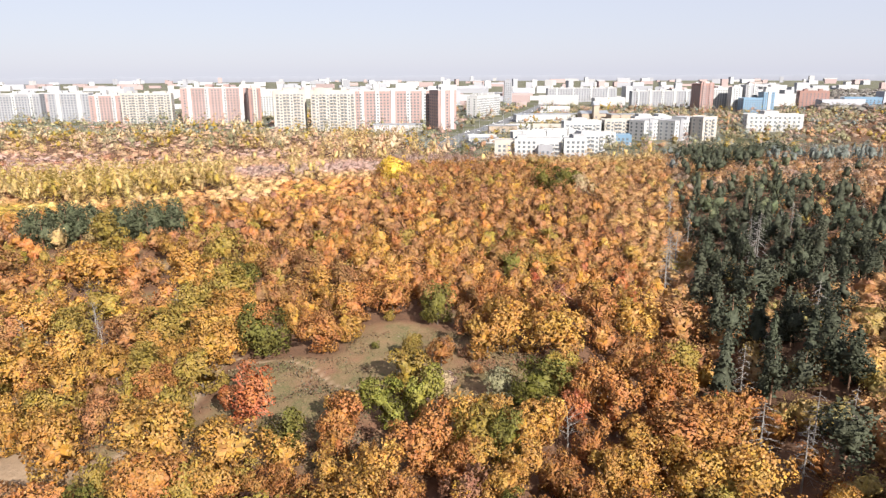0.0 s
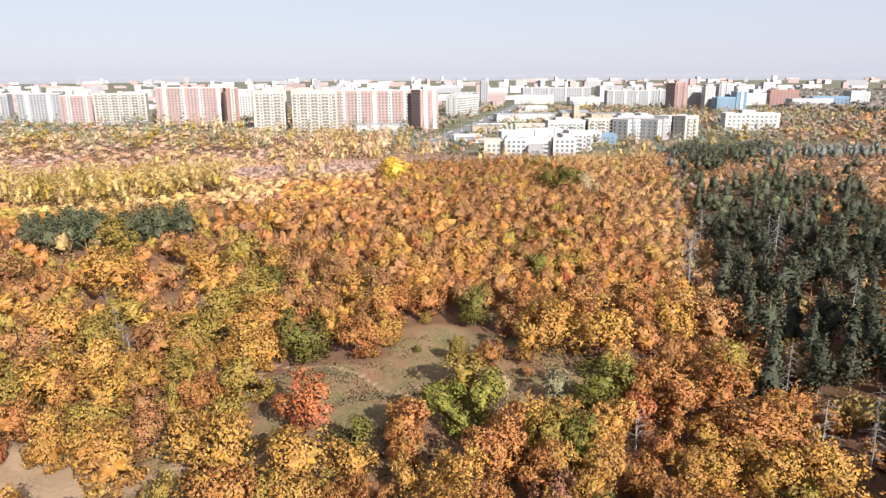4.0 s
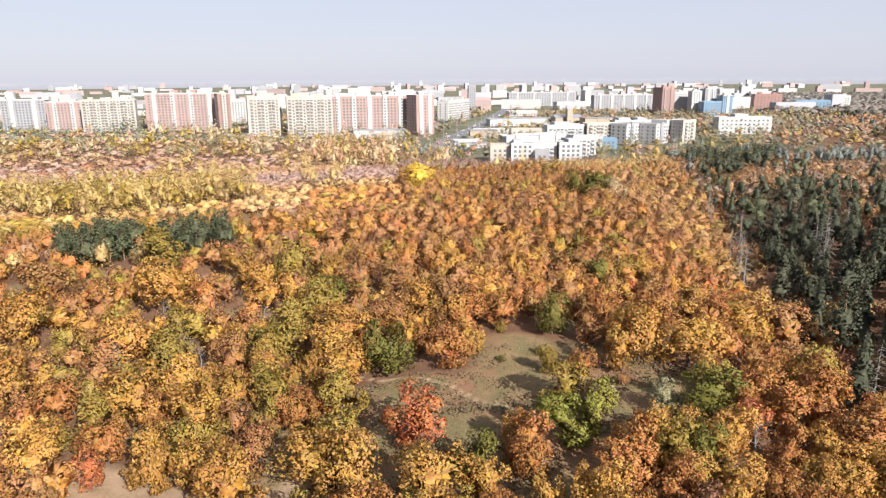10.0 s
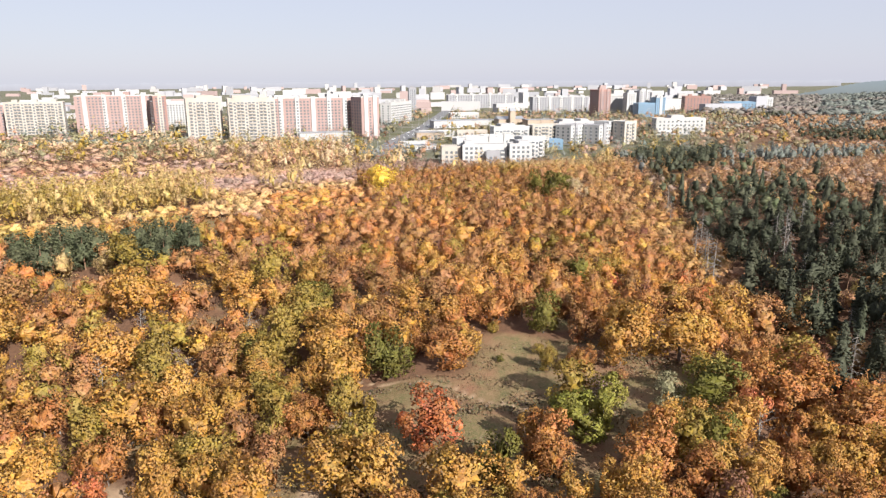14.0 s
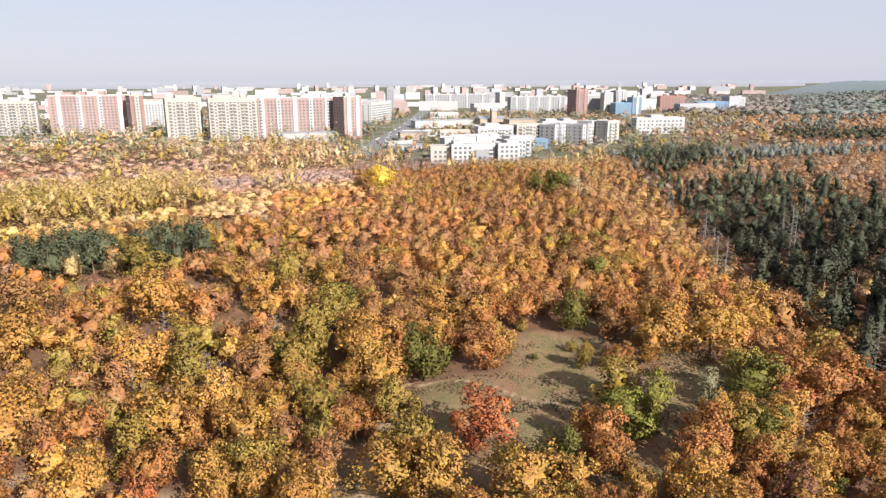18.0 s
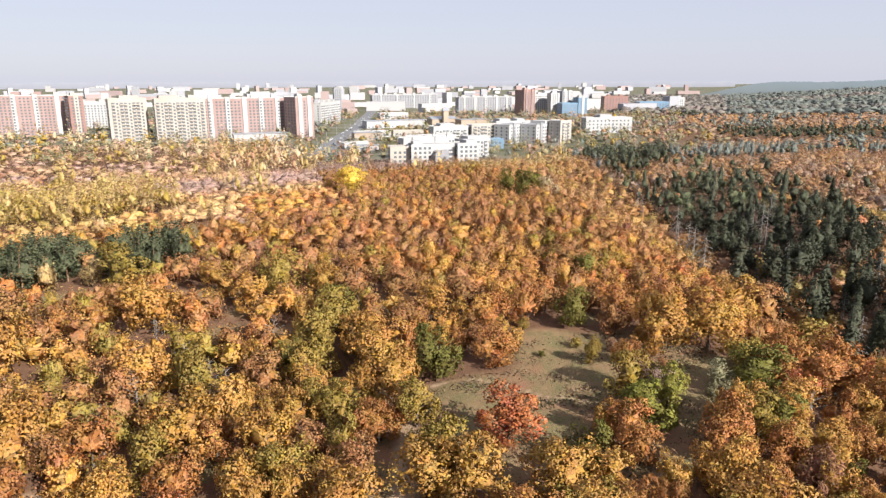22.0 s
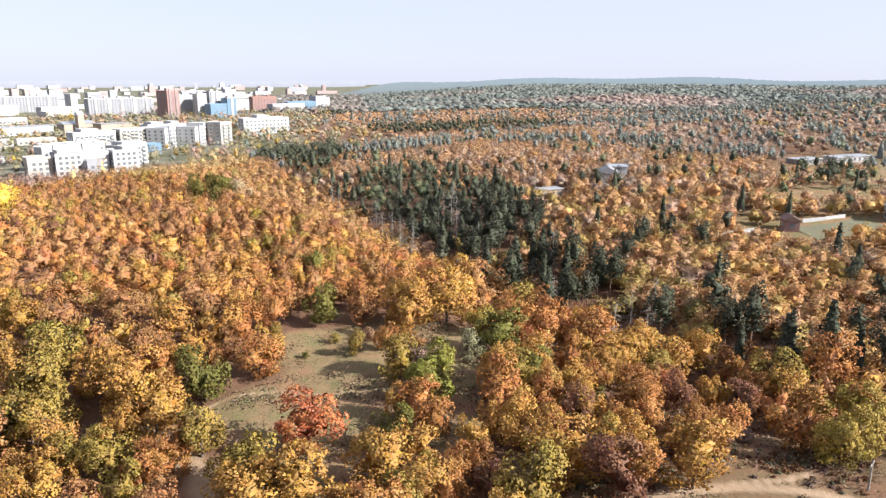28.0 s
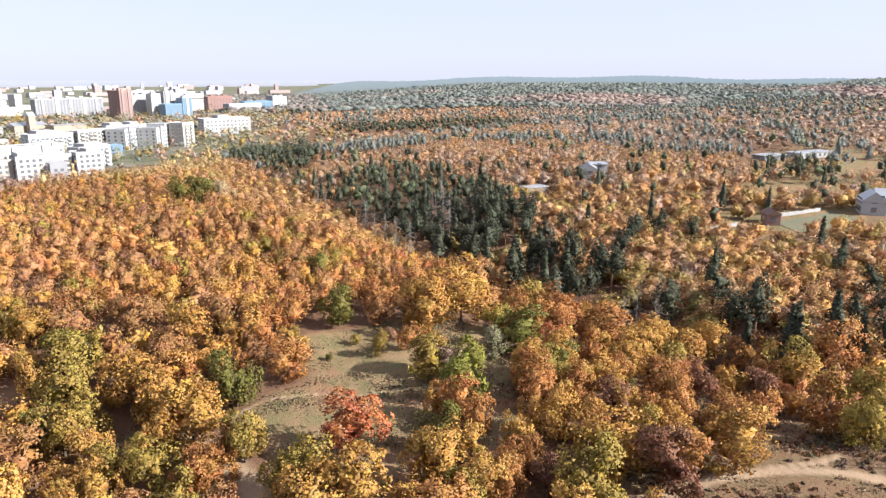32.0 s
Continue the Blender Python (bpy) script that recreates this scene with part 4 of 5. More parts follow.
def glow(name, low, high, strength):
    """Distance haze painted as emission, shining as the far air does: paler towards its top."""
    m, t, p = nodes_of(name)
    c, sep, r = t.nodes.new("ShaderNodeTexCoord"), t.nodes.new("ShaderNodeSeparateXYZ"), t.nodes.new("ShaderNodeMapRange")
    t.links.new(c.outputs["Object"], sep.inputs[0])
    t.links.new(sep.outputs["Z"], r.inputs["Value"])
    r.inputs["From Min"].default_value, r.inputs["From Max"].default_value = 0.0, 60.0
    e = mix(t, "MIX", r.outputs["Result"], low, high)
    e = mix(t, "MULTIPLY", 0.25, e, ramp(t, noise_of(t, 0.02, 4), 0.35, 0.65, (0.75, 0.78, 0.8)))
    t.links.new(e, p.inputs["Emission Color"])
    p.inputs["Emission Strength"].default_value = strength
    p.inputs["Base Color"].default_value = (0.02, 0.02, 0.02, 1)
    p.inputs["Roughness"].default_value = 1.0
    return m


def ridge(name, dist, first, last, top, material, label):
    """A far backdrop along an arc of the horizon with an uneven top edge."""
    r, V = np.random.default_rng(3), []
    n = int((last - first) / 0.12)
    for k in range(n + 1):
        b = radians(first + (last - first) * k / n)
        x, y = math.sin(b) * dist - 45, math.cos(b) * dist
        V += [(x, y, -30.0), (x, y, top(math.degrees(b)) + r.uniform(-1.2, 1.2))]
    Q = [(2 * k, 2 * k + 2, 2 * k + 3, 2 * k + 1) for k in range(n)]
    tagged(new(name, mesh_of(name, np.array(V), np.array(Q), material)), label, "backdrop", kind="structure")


ridge("backdrop_hill", 2100, 36, 100, lambda b: 51 + 8 * math.exp(-((b - 62) / 10) ** 2) + 3 * math.sin(b * 0.5) - 9 * float(sm(52, 40, b)) - 34 * float(sm(43, 36, b)), glow("hill_haze_glow", (0.135, 0.15, 0.145), (0.19, 0.225, 0.24), 0.8), "far wooded hill, blue-grey haze painted as glow")
ridge("backdrop_plain", 4300, -60, 40, lambda b: 34 + 4 * math.sin(b * 1.7) * math.sin(b * 0.6), glow("plain_haze_glow", (0.30, 0.29, 0.31), (0.38, 0.385, 0.42), 0.8), "far pale plain, haze painted as glow")


# Trees that stand out, zone by zone: place, crown width, hue
MEADOW_OAKS = [
    (-29.7, 98.9, 9.2, "r"), (-22.3, 88.8, 7.1, "g"), (-28.4, 83.5, 8.8, "y"), (-15.0, 94.6, 4.7, "y"), (-14.3, 87.3, 5.3, "o"), (-7.9, 94.9, 7.7, "w"), (-4.7, 105.3, 7.6, "l"), (0.4, 102.6, 3.8, "s"),
    (9.8, 100.9, 5.3, "e"), (4.0, 90.3, 6.8, "y"), (-2.8, 82.8, 7.4, "o"), (-8.2, 80.7, 5.1, "y"), (4.9, 80.3, 6.1, "y"), (7.8, 91.2, 6.3, "y"), (-0.6, 86.2, 7.8, "o"), (-2.6, 97.8, 7.6, "w"),
    (9.6, 86.6, 6.3, "g"), (-14.5, 91.0, 6.5, "o"), (5.1, 86.3, 6.6, "l"), (-4.8, 117.7, 3.5, "l"), (0.7, 115.3, 4.4, "o"),
]
NORTH_OAKS = [
    (-32.7, 124.1, 9.7, "g"), (-22.6, 123.1, 7.9, "o"), (-43.1, 125.4, 9.6, "y"), (-0.0, 134.4, 7.6, "g"), (9.3, 118.0, 9.7, "y"), (21.5, 118.1, 12.1, "y"), (42.3, 115.4, 9.6, "l"), (-44.4, 138.0, 9.3, "y"),
    (-16.9, 137.3, 8.1, "o"), (-9.5, 138.7, 8.3, "o"), (12.1, 133.7, 8.4, "o"), (20.1, 131.7, 8.4, "o"), (33.3, 133.9, 8.9, "o"), (40.5, 133.4, 10.4, "y"), (-42.4, 142.5, 6.1, "y"), (-40.7, 133.1, 9.4, "y"),
    (-43.0, 120.3, 9.5, "y"), (-26.8, 148.4, 8.3, "y"), (-19.8, 147.8, 8.5, "b"), (-31.0, 160.2, 8.8, "b"), (-39.6, 167.8, 10.3, "b"), (13.5, 121.9, 10.2, "y"), (-40.2, 123.1, 7.1, "y"), (-36.1, 133.0, 5.5, "o"),
    (-20.9, 139.1, 8.2, "y"), (-43.4, 130.1, 7.5, "y"),
]
RAVINE_OAKS = [
    (15.5, 98.9, 8.6, "g"), (12.3, 88.0, 7.1, "y"), (23.4, 101.6, 7.2, "o"), (32.9, 111.1, 7.9, "o"), (21.6, 87.2, 5.6, "o"), (31.5, 90.4, 7.0, "o"), (21.7, 79.6, 5.4, "y"), (27.3, 98.0, 8.7, "o"),
    (39.8, 106.8, 8.0, "y"), (50.6, 135.2, 10.9, "b"), (15.4, 89.7, 6.0, "y"), (36.5, 90.8, 12.5, "o"), (36.4, 101.2, 10.9, "o"), (34.3, 81.2, 8.7, "y"), (42.2, 76.0, 10.2, "y"), (51.2, 73.2, 8.1, "y"),
    (17.3, 78.0, 5.3, "o"), (14.9, 78.1, 4.5, "o"), (27.6, 88.3, 6.3, "y"), (26.0, 80.7, 7.9, "y"), (35.4, 76.9, 7.2, "l"), (43.1, 94.7, 9.3, "o"), (43.0, 83.9, 11.0, "y"), (46.2, 97.9, 7.5, "y"),
]
SLOPE_OAKS = [
    (-1.9, 69.8, 3.8, "p"), (12.5, 66.6, 7.2, "o"), (-0.3, 60.7, 5.5, "y"), (24.5, 66.5, 6.0, "p"), (31.5, 64.2, 4.8, "y"), (33.6, 57.8, 6.3, "p"), (-0.2, 52.7, 8.0, "y"), (8.2, 59.0, 4.0, "y"),
    (12.4, 53.8, 6.8, "o"), (39.4, 52.7, 8.4, "y"), (23.4, 45.8, 8.1, "o"), (20.3, 40.5, 6.3, "l"), (33.1, 40.4, 7.9, "l"), (24.5, 38.6, 6.2, "l"), (46.2, 65.7, 6.5, "o"), (17.1, 70.4, 7.3, "o"),
    (-0.7, 66.2, 5.0, "l"), (2.4, 62.9, 5.4, "y"), (6.7, 56.0, 6.6, "o"), (39.8, 58.4, 7.2, "o"), (45.2, 55.8, 9.3, "l"), (7.3, 64.0, 5.3, "o"), (35.2, 63.2, 5.9, "y"), (50.8, 49.4, 8.9, "o"),
]
TRACK_OAKS = [
    (10.6, 79.7, 5.9, "y"), (-24.9, 78.8, 3.6, "l"), (-22.8, 76.4, 4.0, "o"), (-29.7, 78.1, 4.0, "l"), (2.7, 78.9, 5.8, "o"), (-4.8, 72.4, 5.4, "o"), (-18.9, 66.5, 10.2, "l"), (-17.2, 75.6, 3.8, "o"),
    (-21.9, 70.1, 4.9, "p"), (-3.9, 63.9, 5.4, "y"), (-10.4, 58.4, 8.6, "p"), (8.8, 72.6, 2.8, "g"), (-27.2, 76.2, 7.0, "y"), (-20.9, 76.4, 4.6, "o"), (-8.2, 76.3, 6.9, "y"), (8.3, 75.6, 5.2, "y"),
    (-18.7, 74.1, 4.3, "o"), (-26.0, 73.7, 4.7, "o"), (-31.9, 77.0, 6.4, "l"), (-9.2, 70.2, 6.4, "y"), (-5.8, 58.6, 7.3, "o"), (-11.3, 66.5, 9.3, "y"),
]
COPSE_OAKS = [
    (-41.9, 99.3, 6.1, "l"), (-39.9, 88.5, 9.5, "y"), (-53.8, 98.3, 7.2, "b"), (-56.9, 92.9, 7.6, "y"), (-53.7, 107.9, 5.7, "l"), (-62.6, 101.5, 8.3, "l"), (-67.7, 97.0, 6.3, "y"), (-40.7, 96.0, 7.7, "l"),
    (-34.7, 83.7, 3.3, "o"), (-55.6, 89.3, 8.8, "y"), (-35.9, 77.4, 8.8, "o"), (-68.9, 100.8, 7.7, "y"), (-86.2, 102.6, 8.0, "y"), (-76.9, 104.9, 7.2, "o"), (-40.3, 79.6, 6.8, "y"), (-44.2, 91.5, 8.9, "y"),
    (-47.6, 107.4, 5.8, "o"), (-62.0, 96.4, 6.1, "y"),
]
WEST_OAKS = [
    (-40.9, 110.0, 7.8, "l"), (-47.4, 111.1, 5.0, "o"), (-50.2, 109.0, 5.3, "o"), (-55.6, 120.8, 5.8, "l"), (-50.7, 121.8, 3.7, "y"), (-66.8, 124.8, 4.4, "y"), (-62.1, 115.4, 6.1, "y"), (-71.9, 113.5, 6.2, "o"),
    (-66.3, 113.0, 6.3, "b"), (-76.4, 138.1, 7.2, "l"), (-64.0, 136.8, 7.0, "y"), (-56.9, 132.8, 7.9, "l"), (-52.6, 141.6, 9.5, "l"), (-53.9, 134.0, 7.1, "l"), (-55.4, 126.9, 5.8, "y"), (-46.7, 122.3, 4.8, "y"),
    (-44.6, 111.6, 5.4, "o"), (-62.2, 121.3, 5.5, "y"), (-58.9, 117.0, 7.1, "y"), (-76.3, 116.3, 10.9, "y"), (-71.6, 121.0, 9.8, "y"), (-63.5, 132.2, 8.8, "b"), (-83.5, 138.0, 11.0, "y"), (-80.9, 112.8, 8.6, "l"),
    (-100.4, 119.1, 11.3, "y"), (-89.9, 118.3, 8.1, "o"), (-109.8, 133.6, 6.9, "y"), (-81.0, 121.0, 6.1, "o"), (-99.8, 108.1, 7.7, "o"), (-95.4, 117.1, 6.1, "b"), (-64.7, 108.8, 8.7, "y"), (-88.1, 135.4, 8.4, "b"),
]
MORE_WEST_OAKS = [
    (-52.1, 115.4, 7.0, "l"), (-74.5, 131.6, 9.2, "l"), (-108.8, 148.2, 12.5, "y"),
]
FAR_WEST_OAKS = [
    (-47.2, 150.8, 10.3, "l"), (-52.6, 152.5, 6.7, "y"), (-46.0, 170.2, 7.7, "y"), (-63.3, 168.8, 9.4, "y"), (-56.6, 176.0, 11.2, "l"), (-70.2, 179.1, 9.2, "y"), (-46.0, 158.0, 7.6, "g"), (-84.1, 164.3, 12.5, "y"),
    (-92.9, 190.0, 12.5, "l"), (-114.3, 170.9, 12.5, "b"),
]
rng = np.random.default_rng(11)
taken = []
for zone, words in ((MEADOW_OAKS, "in the grass clearing"), (NORTH_OAKS, "at the wood's edge"), (RAVINE_OAKS, "above the ravine"), (SLOPE_OAKS, "on the slope"), (TRACK_OAKS, "near the dirt track"),
                    (COPSE_OAKS, "in the open copse"), (WEST_OAKS + MORE_WEST_OAKS, "in the open wood"), (FAR_WEST_OAKS, "beyond the open wood")):
    for x, y, w, key in zone:
        k = len(taken)
        tall = (0.78 * w + 2.6) / 9.0 * rng.uniform(0.93, 1.07)
        plant(OAKS[k % len(OAKS)], x, y, w / 8.0, tall, shade(rng, key), "oak tree with %s autumn leaves %s" % (HUE_WORDS[key], words), "tree", "oaks", rng.uniform(0, 360))
        taken.append((x, y, w))


def jitter_spots(rng, x0, x1, y0, y1, cell):
    n, k = int((x1 - x0) / cell), int((y1 - y0) / cell)
    X, Y = np.meshgrid(x0 + (np.arange(n) + 0.5) * cell, y0 + (np.arange(k) + 0.5) * cell)
    X = X + (np.arange(k)[:, None] % 2) * cell * 0.5
    return (X + rng.uniform(-0.36, 0.36, X.shape) * cell).ravel(), (Y + rng.uniform(-0.36, 0.36, X.shape) * cell).ravel()


def hidden_dip(x, y):
    """Bare ground between the crest of the wood and the white quarter."""
    return 12 < x < 135 and 364 < y < 452


def in_sight(x, y, near):
    """The sector of country over which the flight looks."""
    b = np.degrees(np.arctan2(x + 45, y - 10))
    r = np.hypot(x + 45, y - 10)
    return (b > -46) & (b < 92) & (r > near)


def wave(x, y, s, k):
    return np.sin(x * s + 2.1 * np.sin(y * s * 0.7 + k)) * np.sin(y * s * 1.1 + 1.7 * np.sin(x * s * 0.6 + 2 * k) + k)


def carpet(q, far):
    """Hue of the low growth on the plain: mauve-brown thickets, ochre, straw and hay-yellow patches that run into one
    another, mixed towards m as far grows.
    """
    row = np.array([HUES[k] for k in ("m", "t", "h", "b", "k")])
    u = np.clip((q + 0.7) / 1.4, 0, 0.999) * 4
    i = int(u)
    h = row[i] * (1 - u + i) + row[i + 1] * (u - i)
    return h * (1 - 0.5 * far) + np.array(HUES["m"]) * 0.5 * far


def kind_at(rng, x, y):
    """What grows at a place: a species and a hue key."""
    u, w = rng.uniform(), wave(x, y, 0.045, 1.0) + 0.5 * wave(x, y, 0.11, 3.0)
    ravine = 48 + 0.25 * (y - 80)
    r = math.hypot(x + 45, y - 10)
    # pines west of the rise, birches behind them
    if min(blob(x, y, -116, 209, 13, 11), blob(x, y, -89, 207, 10, 10)) < 1:
        return ("pine", "n") if u < 0.95 else ("oak", "l")
    if blob(x, y, -140, 292, 58, 30, -12) < 1 and u < 0.8:
        return "birch", rng.choice(["k", "l", "h"], p=[0.55, 0.25, 0.2])
    if blob(x, y, -130, 205, 22, 9) < 1:
        return "oak", rng.choice(["t", "o"])
    if blob(x, y, -160, 238, 28, 20) < 1:
        return "oak", rng.choice(["l", "k", "y"], p=[0.6, 0.25, 0.15])
    if blob(x, y, -205, 400, 75, 62, -20) < 1 and u < 0.75:
        return "oak", rng.choice(["m", "p", "t"], p=[0.55, 0.2, 0.25])
    for (ax, ay), (bx, by), wide in (((110, 505), (178, 488), 20), ((178, 488), (310, 634), 20), ((310, 634), (640, 942), 24)):
        k = min(1, max(0, ((x - ax) * (bx - ax) + (y - ay) * (by - ay)) / ((bx - ax) ** 2 + (by - ay) ** 2)))
        if math.hypot(x - ax - k * (bx - ax), y - ay - k * (by - ay)) < wide and u < 0.85:
            return rng.choice(["pine", "oak"], p=[0.75, 0.25]), rng.choice(["c", "e"], p=[0.7, 0.3])
    if blob(x, y, 98, 196, 30, 58, -22) < 1 and x > ravine - 2:
        if u < 0.06:
            return "dead", "s"
        return (("spruce" if rng.uniform() < 0.25 else "pine"), "c") if u < 0.86 else ("oak", rng.choice(["o", "r", "l", "b"]))
    if 50 < y < 150 and abs(x - ravine - 9) < 11:
        if u < 0.06:
            return "dead", "s"
        return (("spruce" if rng.uniform() < 0.4 else "pine"), "c") if u < 0.26 else ("oak", rng.choice(["o", "b", "l", "g"], p=[0.3, 0.3, 0.2, 0.2]))
    if blob(x, y, 470, 530, 150, 60, -20) < 1:
        return ("pine", "c") if u < 0.85 else ("oak", "b")
    if blob(x, y, 132, 352, 115, 38, 52) < 1 and x > ravine + 6:
        return ("pine", "c") if u < 0.68 else ("oak", rng.choice(["b", "o", "l", "g"]))
    if x > ravine:
        clump = wave(x, y, 0.017, 2.0) + 0.5 * wave(x, y, 0.05, 6.0)
        # Farther off, greyed hues f, q and m put distance haze into the leaves.
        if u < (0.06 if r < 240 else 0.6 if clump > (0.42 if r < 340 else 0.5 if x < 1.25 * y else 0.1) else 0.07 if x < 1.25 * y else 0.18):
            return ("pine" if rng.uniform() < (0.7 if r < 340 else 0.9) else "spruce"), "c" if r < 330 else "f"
        if r > 240 and x < 1.25 * y:
            return "oak", rng.choice(["b", "o", "q", "t", "p"], p=[0.22, 0.05, 0.27, 0.36, 0.10])
        return "oak", rng.choice(["b", "o", "q", "l", "t", "m", "p"], p=[0.04, 0.0, 0.5, 0.03, 0.06, 0.35, 0.02]) if r > 340 else rng.choice(["b", "o", "y", "l", "t", "m", "p"], p=[0.32, 0.18, 0.14, 0.14, 0.14, 0.05, 0.03] if r < 240 else [0.30, 0.10, 0.02, 0.08, 0.28, 0.16, 0.06])
    if y > 335 or (y > 235 and x < -62) or (y > 290 and x < -25):
        if -75 < x < 25 and 375 < y < 520 and u < 0.75:
            return "birch", rng.choice(["s", "h", "t"])
        if y > 500 and u < 0.45:
            return "birch", rng.choice(["e", "l", "s"])
        if u < 0.06:
            return "birch", rng.choice(["k", "h"])
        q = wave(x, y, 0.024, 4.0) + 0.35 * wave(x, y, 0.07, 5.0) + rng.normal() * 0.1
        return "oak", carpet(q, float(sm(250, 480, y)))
    if x < -90 and y > 150:
        return "oak", rng.choice(["l", "h", "y", "b", "o"], p=[0.27, 0.06, 0.27, 0.22, 0.18])
    if y > 165:
        return "oak", rng.choice(["b", "o", "y", "l", "p"], p=[0.50, 0.24, 0.15, 0.08, 0.03] if w > -0.3 else [0.32, 0.16, 0.34, 0.16, 0.02])
    if x > -5:
        return "oak", rng.choice(["y", "o", "b", "l", "r", "p", "g"], p=[0.21, 0.32, 0.30, 0.10, 0.03, 0.02, 0.02])
    return "oak", rng.choice(["y", "o", "b", "l", "r", "p", "g"], p=[0.30, 0.18, 0.31, 0.15, 0.01, 0.02, 0.03] if w > -0.2 else [0.27, 0.26, 0.29, 0.10, 0.02, 0.04, 0.02])


# Conifers that stand out along the ravine, and single trees on the rise
for x, y in ((48.5, 92), (56.7, 92.4), (74.6, 126.7), (83.7, 177.3), (62, 175.8), (77.4, 205), (66, 189), (82, 170), (59.4, 88.3), (85, 175), (100, 188), (67, 185), (58, 166), (82, 236), (79, 228)):
    plant(DEAD[len(taken) % 3], x, y, rng.uniform(0.85, 1.15), rng.uniform(0.8, 1.05), HUES["s"], "dead grey leafless spruce with drooping branches", "tree", "dead trees", rng.uniform(0, 360))
    taken.append((x, y, 3.0))
for x, y in ((50.6, 111.5), (57.2, 85.4), (67.7, 108), (61.5, 146), (71.9, 146.6), (64, 159.5), (54, 57.4), (55.2, 51), (57.4, 42), (61.4, 67), (68, 78), (69, 105), (70, 119), (67, 134), (60, 139), (73, 119), (59, 129)):
    kind = (PINES + SPRUCES)[len(taken) % 7]
    plant(kind, x, y, rng.uniform(0.9, 1.2), rng.uniform(0.75, 0.95), shade(rng, "c"), "tall dark grey-green conifer in the ravine", "tree", "ravine conifers", rng.uniform(0, 360))
    taken.append((x, y, 3.4))
for x, y, w, key in ((-18, 290, 11.5, "v"), (56, 259, 8.0, "s"), (42, 268, 9, "g"), (48, 264, 9.5, "g"), (54, 268, 8.5, "g"), (-101, 197, 5.5, "h")):
    plant(OAKS[len(taken) % len(OAKS)], x, y, w / 8.0, (0.8 * w + 3) / 9.0, shade(rng, key), "rounded tree with %s leaves standing out" % HUE_WORDS[key], "tree", "single trees", 40.0 * len(taken))
    taken.append((x, y, w))
for x, y in ((-77, 146), (-73, 139), (-83, 157), (-56, 127), (-100, 124), (-89, 122), (19, 90), (16, 92), (26, 100), (-70, 134), (-60, 152), (-85, 133)):
    plant(LEAFLESS[len(taken) % 3], x, y, rng.uniform(0.7, 1.1), rng.uniform(0.7, 1.2), HUES["s"], "leafless grey tree among the oaks", "tree", "leafless trees", rng.uniform(0, 360))
    taken.append((x, y, 2.5))
for x, y, w, key in ((1, 107, 3.6, "m"), (2, 121, 3.4, "t"), (-4, 125, 2.4, "l"), (18, 104, 3.5, "g"), (-10, 137, 2.6, "l"), (5, 119, 3.0, "t"), (-12, 124, 1.6, "g"), (7, 112, 2.4, "b"), (20, 53, 2.6, "m"), (25, 58, 2.4, "b"), (16, 55, 2.2, "m")):
    ob = plant(OAKS[len(taken) % len(OAKS)], x, y, w / 8.0, w * 0.9 / 9.0, shade(rng, key), "low bush with %s leaves in dry grass" % HUE_WORDS[key], "bush", "bushes", 33.0 * len(taken))
    ob.name = "bush"
    taken.append((x, y, w))
bx, by = jitter_spots(rng, -136, -72, 192, 228, 4.4)
for x, y in zip(bx, by):
    if min(blob(x, y, -116, 209, 13, 10), blob(x, y, -89, 207, 10, 9)) < 1 and math.hypot(x + 103, y - 198) > 4:
        s = rng.uniform(0.66, 0.9)
        plant(BUSHY[len(taken) % 3], x, y, s * 1.25, s * 0.78, shade(rng, "n"), "bushy grey-green young pine in a clump", "tree", "pine clump", rng.uniform(0, 360))
        taken.append((x, y, 4.0))


# Wood close by: single trees; farther off: joined foliage
near_x, near_y = jitter_spots(rng, -170, 130, 20, 200, 4.8)
spots = {"oak": [], "spruce": [], "pine": [], "birch": [], "dead": []}
T = np.array(taken)
for x, y in zip(near_x, near_y):
    if not in_sight(x, y, 40) or open_ground(x, y) < 1.0 + 0.1 * wave(x, y, 0.5, 2.0):
        continue
    d = np.hypot(T[:, 0] - x, T[:, 1] - y)
    if (d < T[:, 2] * 0.5 + 1.7).any():
        continue
    got = kind_at(rng, x, y)
    spots[got[0]].append((x, y, got[1]))
CUT = {}
for kind, count in (("oak", 105), ("spruce", 60), ("pine", 60), ("birch", 40), ("dead", 10)):
    rows = sorted(spots[kind], key=lambda s: math.hypot(s[0] + 22, s[1] - 88))
    spots[kind], CUT[kind] = rows[:count], rows[count:]
for x, y, key in spots["oak"]:
    w = rng.uniform(4.4, 6.6)
    plant(WOOD_OAKS[rng.integers(len(WOOD_OAKS))], x, y, w / 8.0, (0.66 * w + 2.9) / 9.0, shade(rng, key), "oak tree with %s autumn leaves in the wood" % HUE_WORDS[key], "tree", "oaks", rng.uniform(0, 360))
for kind, patterns, label in (("spruce", SPRUCES, "tall dark green spruce in the ravine"), ("pine", PINES, "tall grey-green pine with a bare reddish stem"),
                              ("birch", BIRCHES, "slender birch with lemon yellow autumn leaves"), ("dead", DEAD, "dead grey leafless spruce with drooping branches")):
    for x, y, key in spots[kind]:
        s = rng.uniform(0.52, 0.8)
        plant(patterns[rng.integers(len(patterns))], x, y, s * 1.15, s, shade(rng, key), label, "tree", kind + " trees", rng.uniform(0, 360))


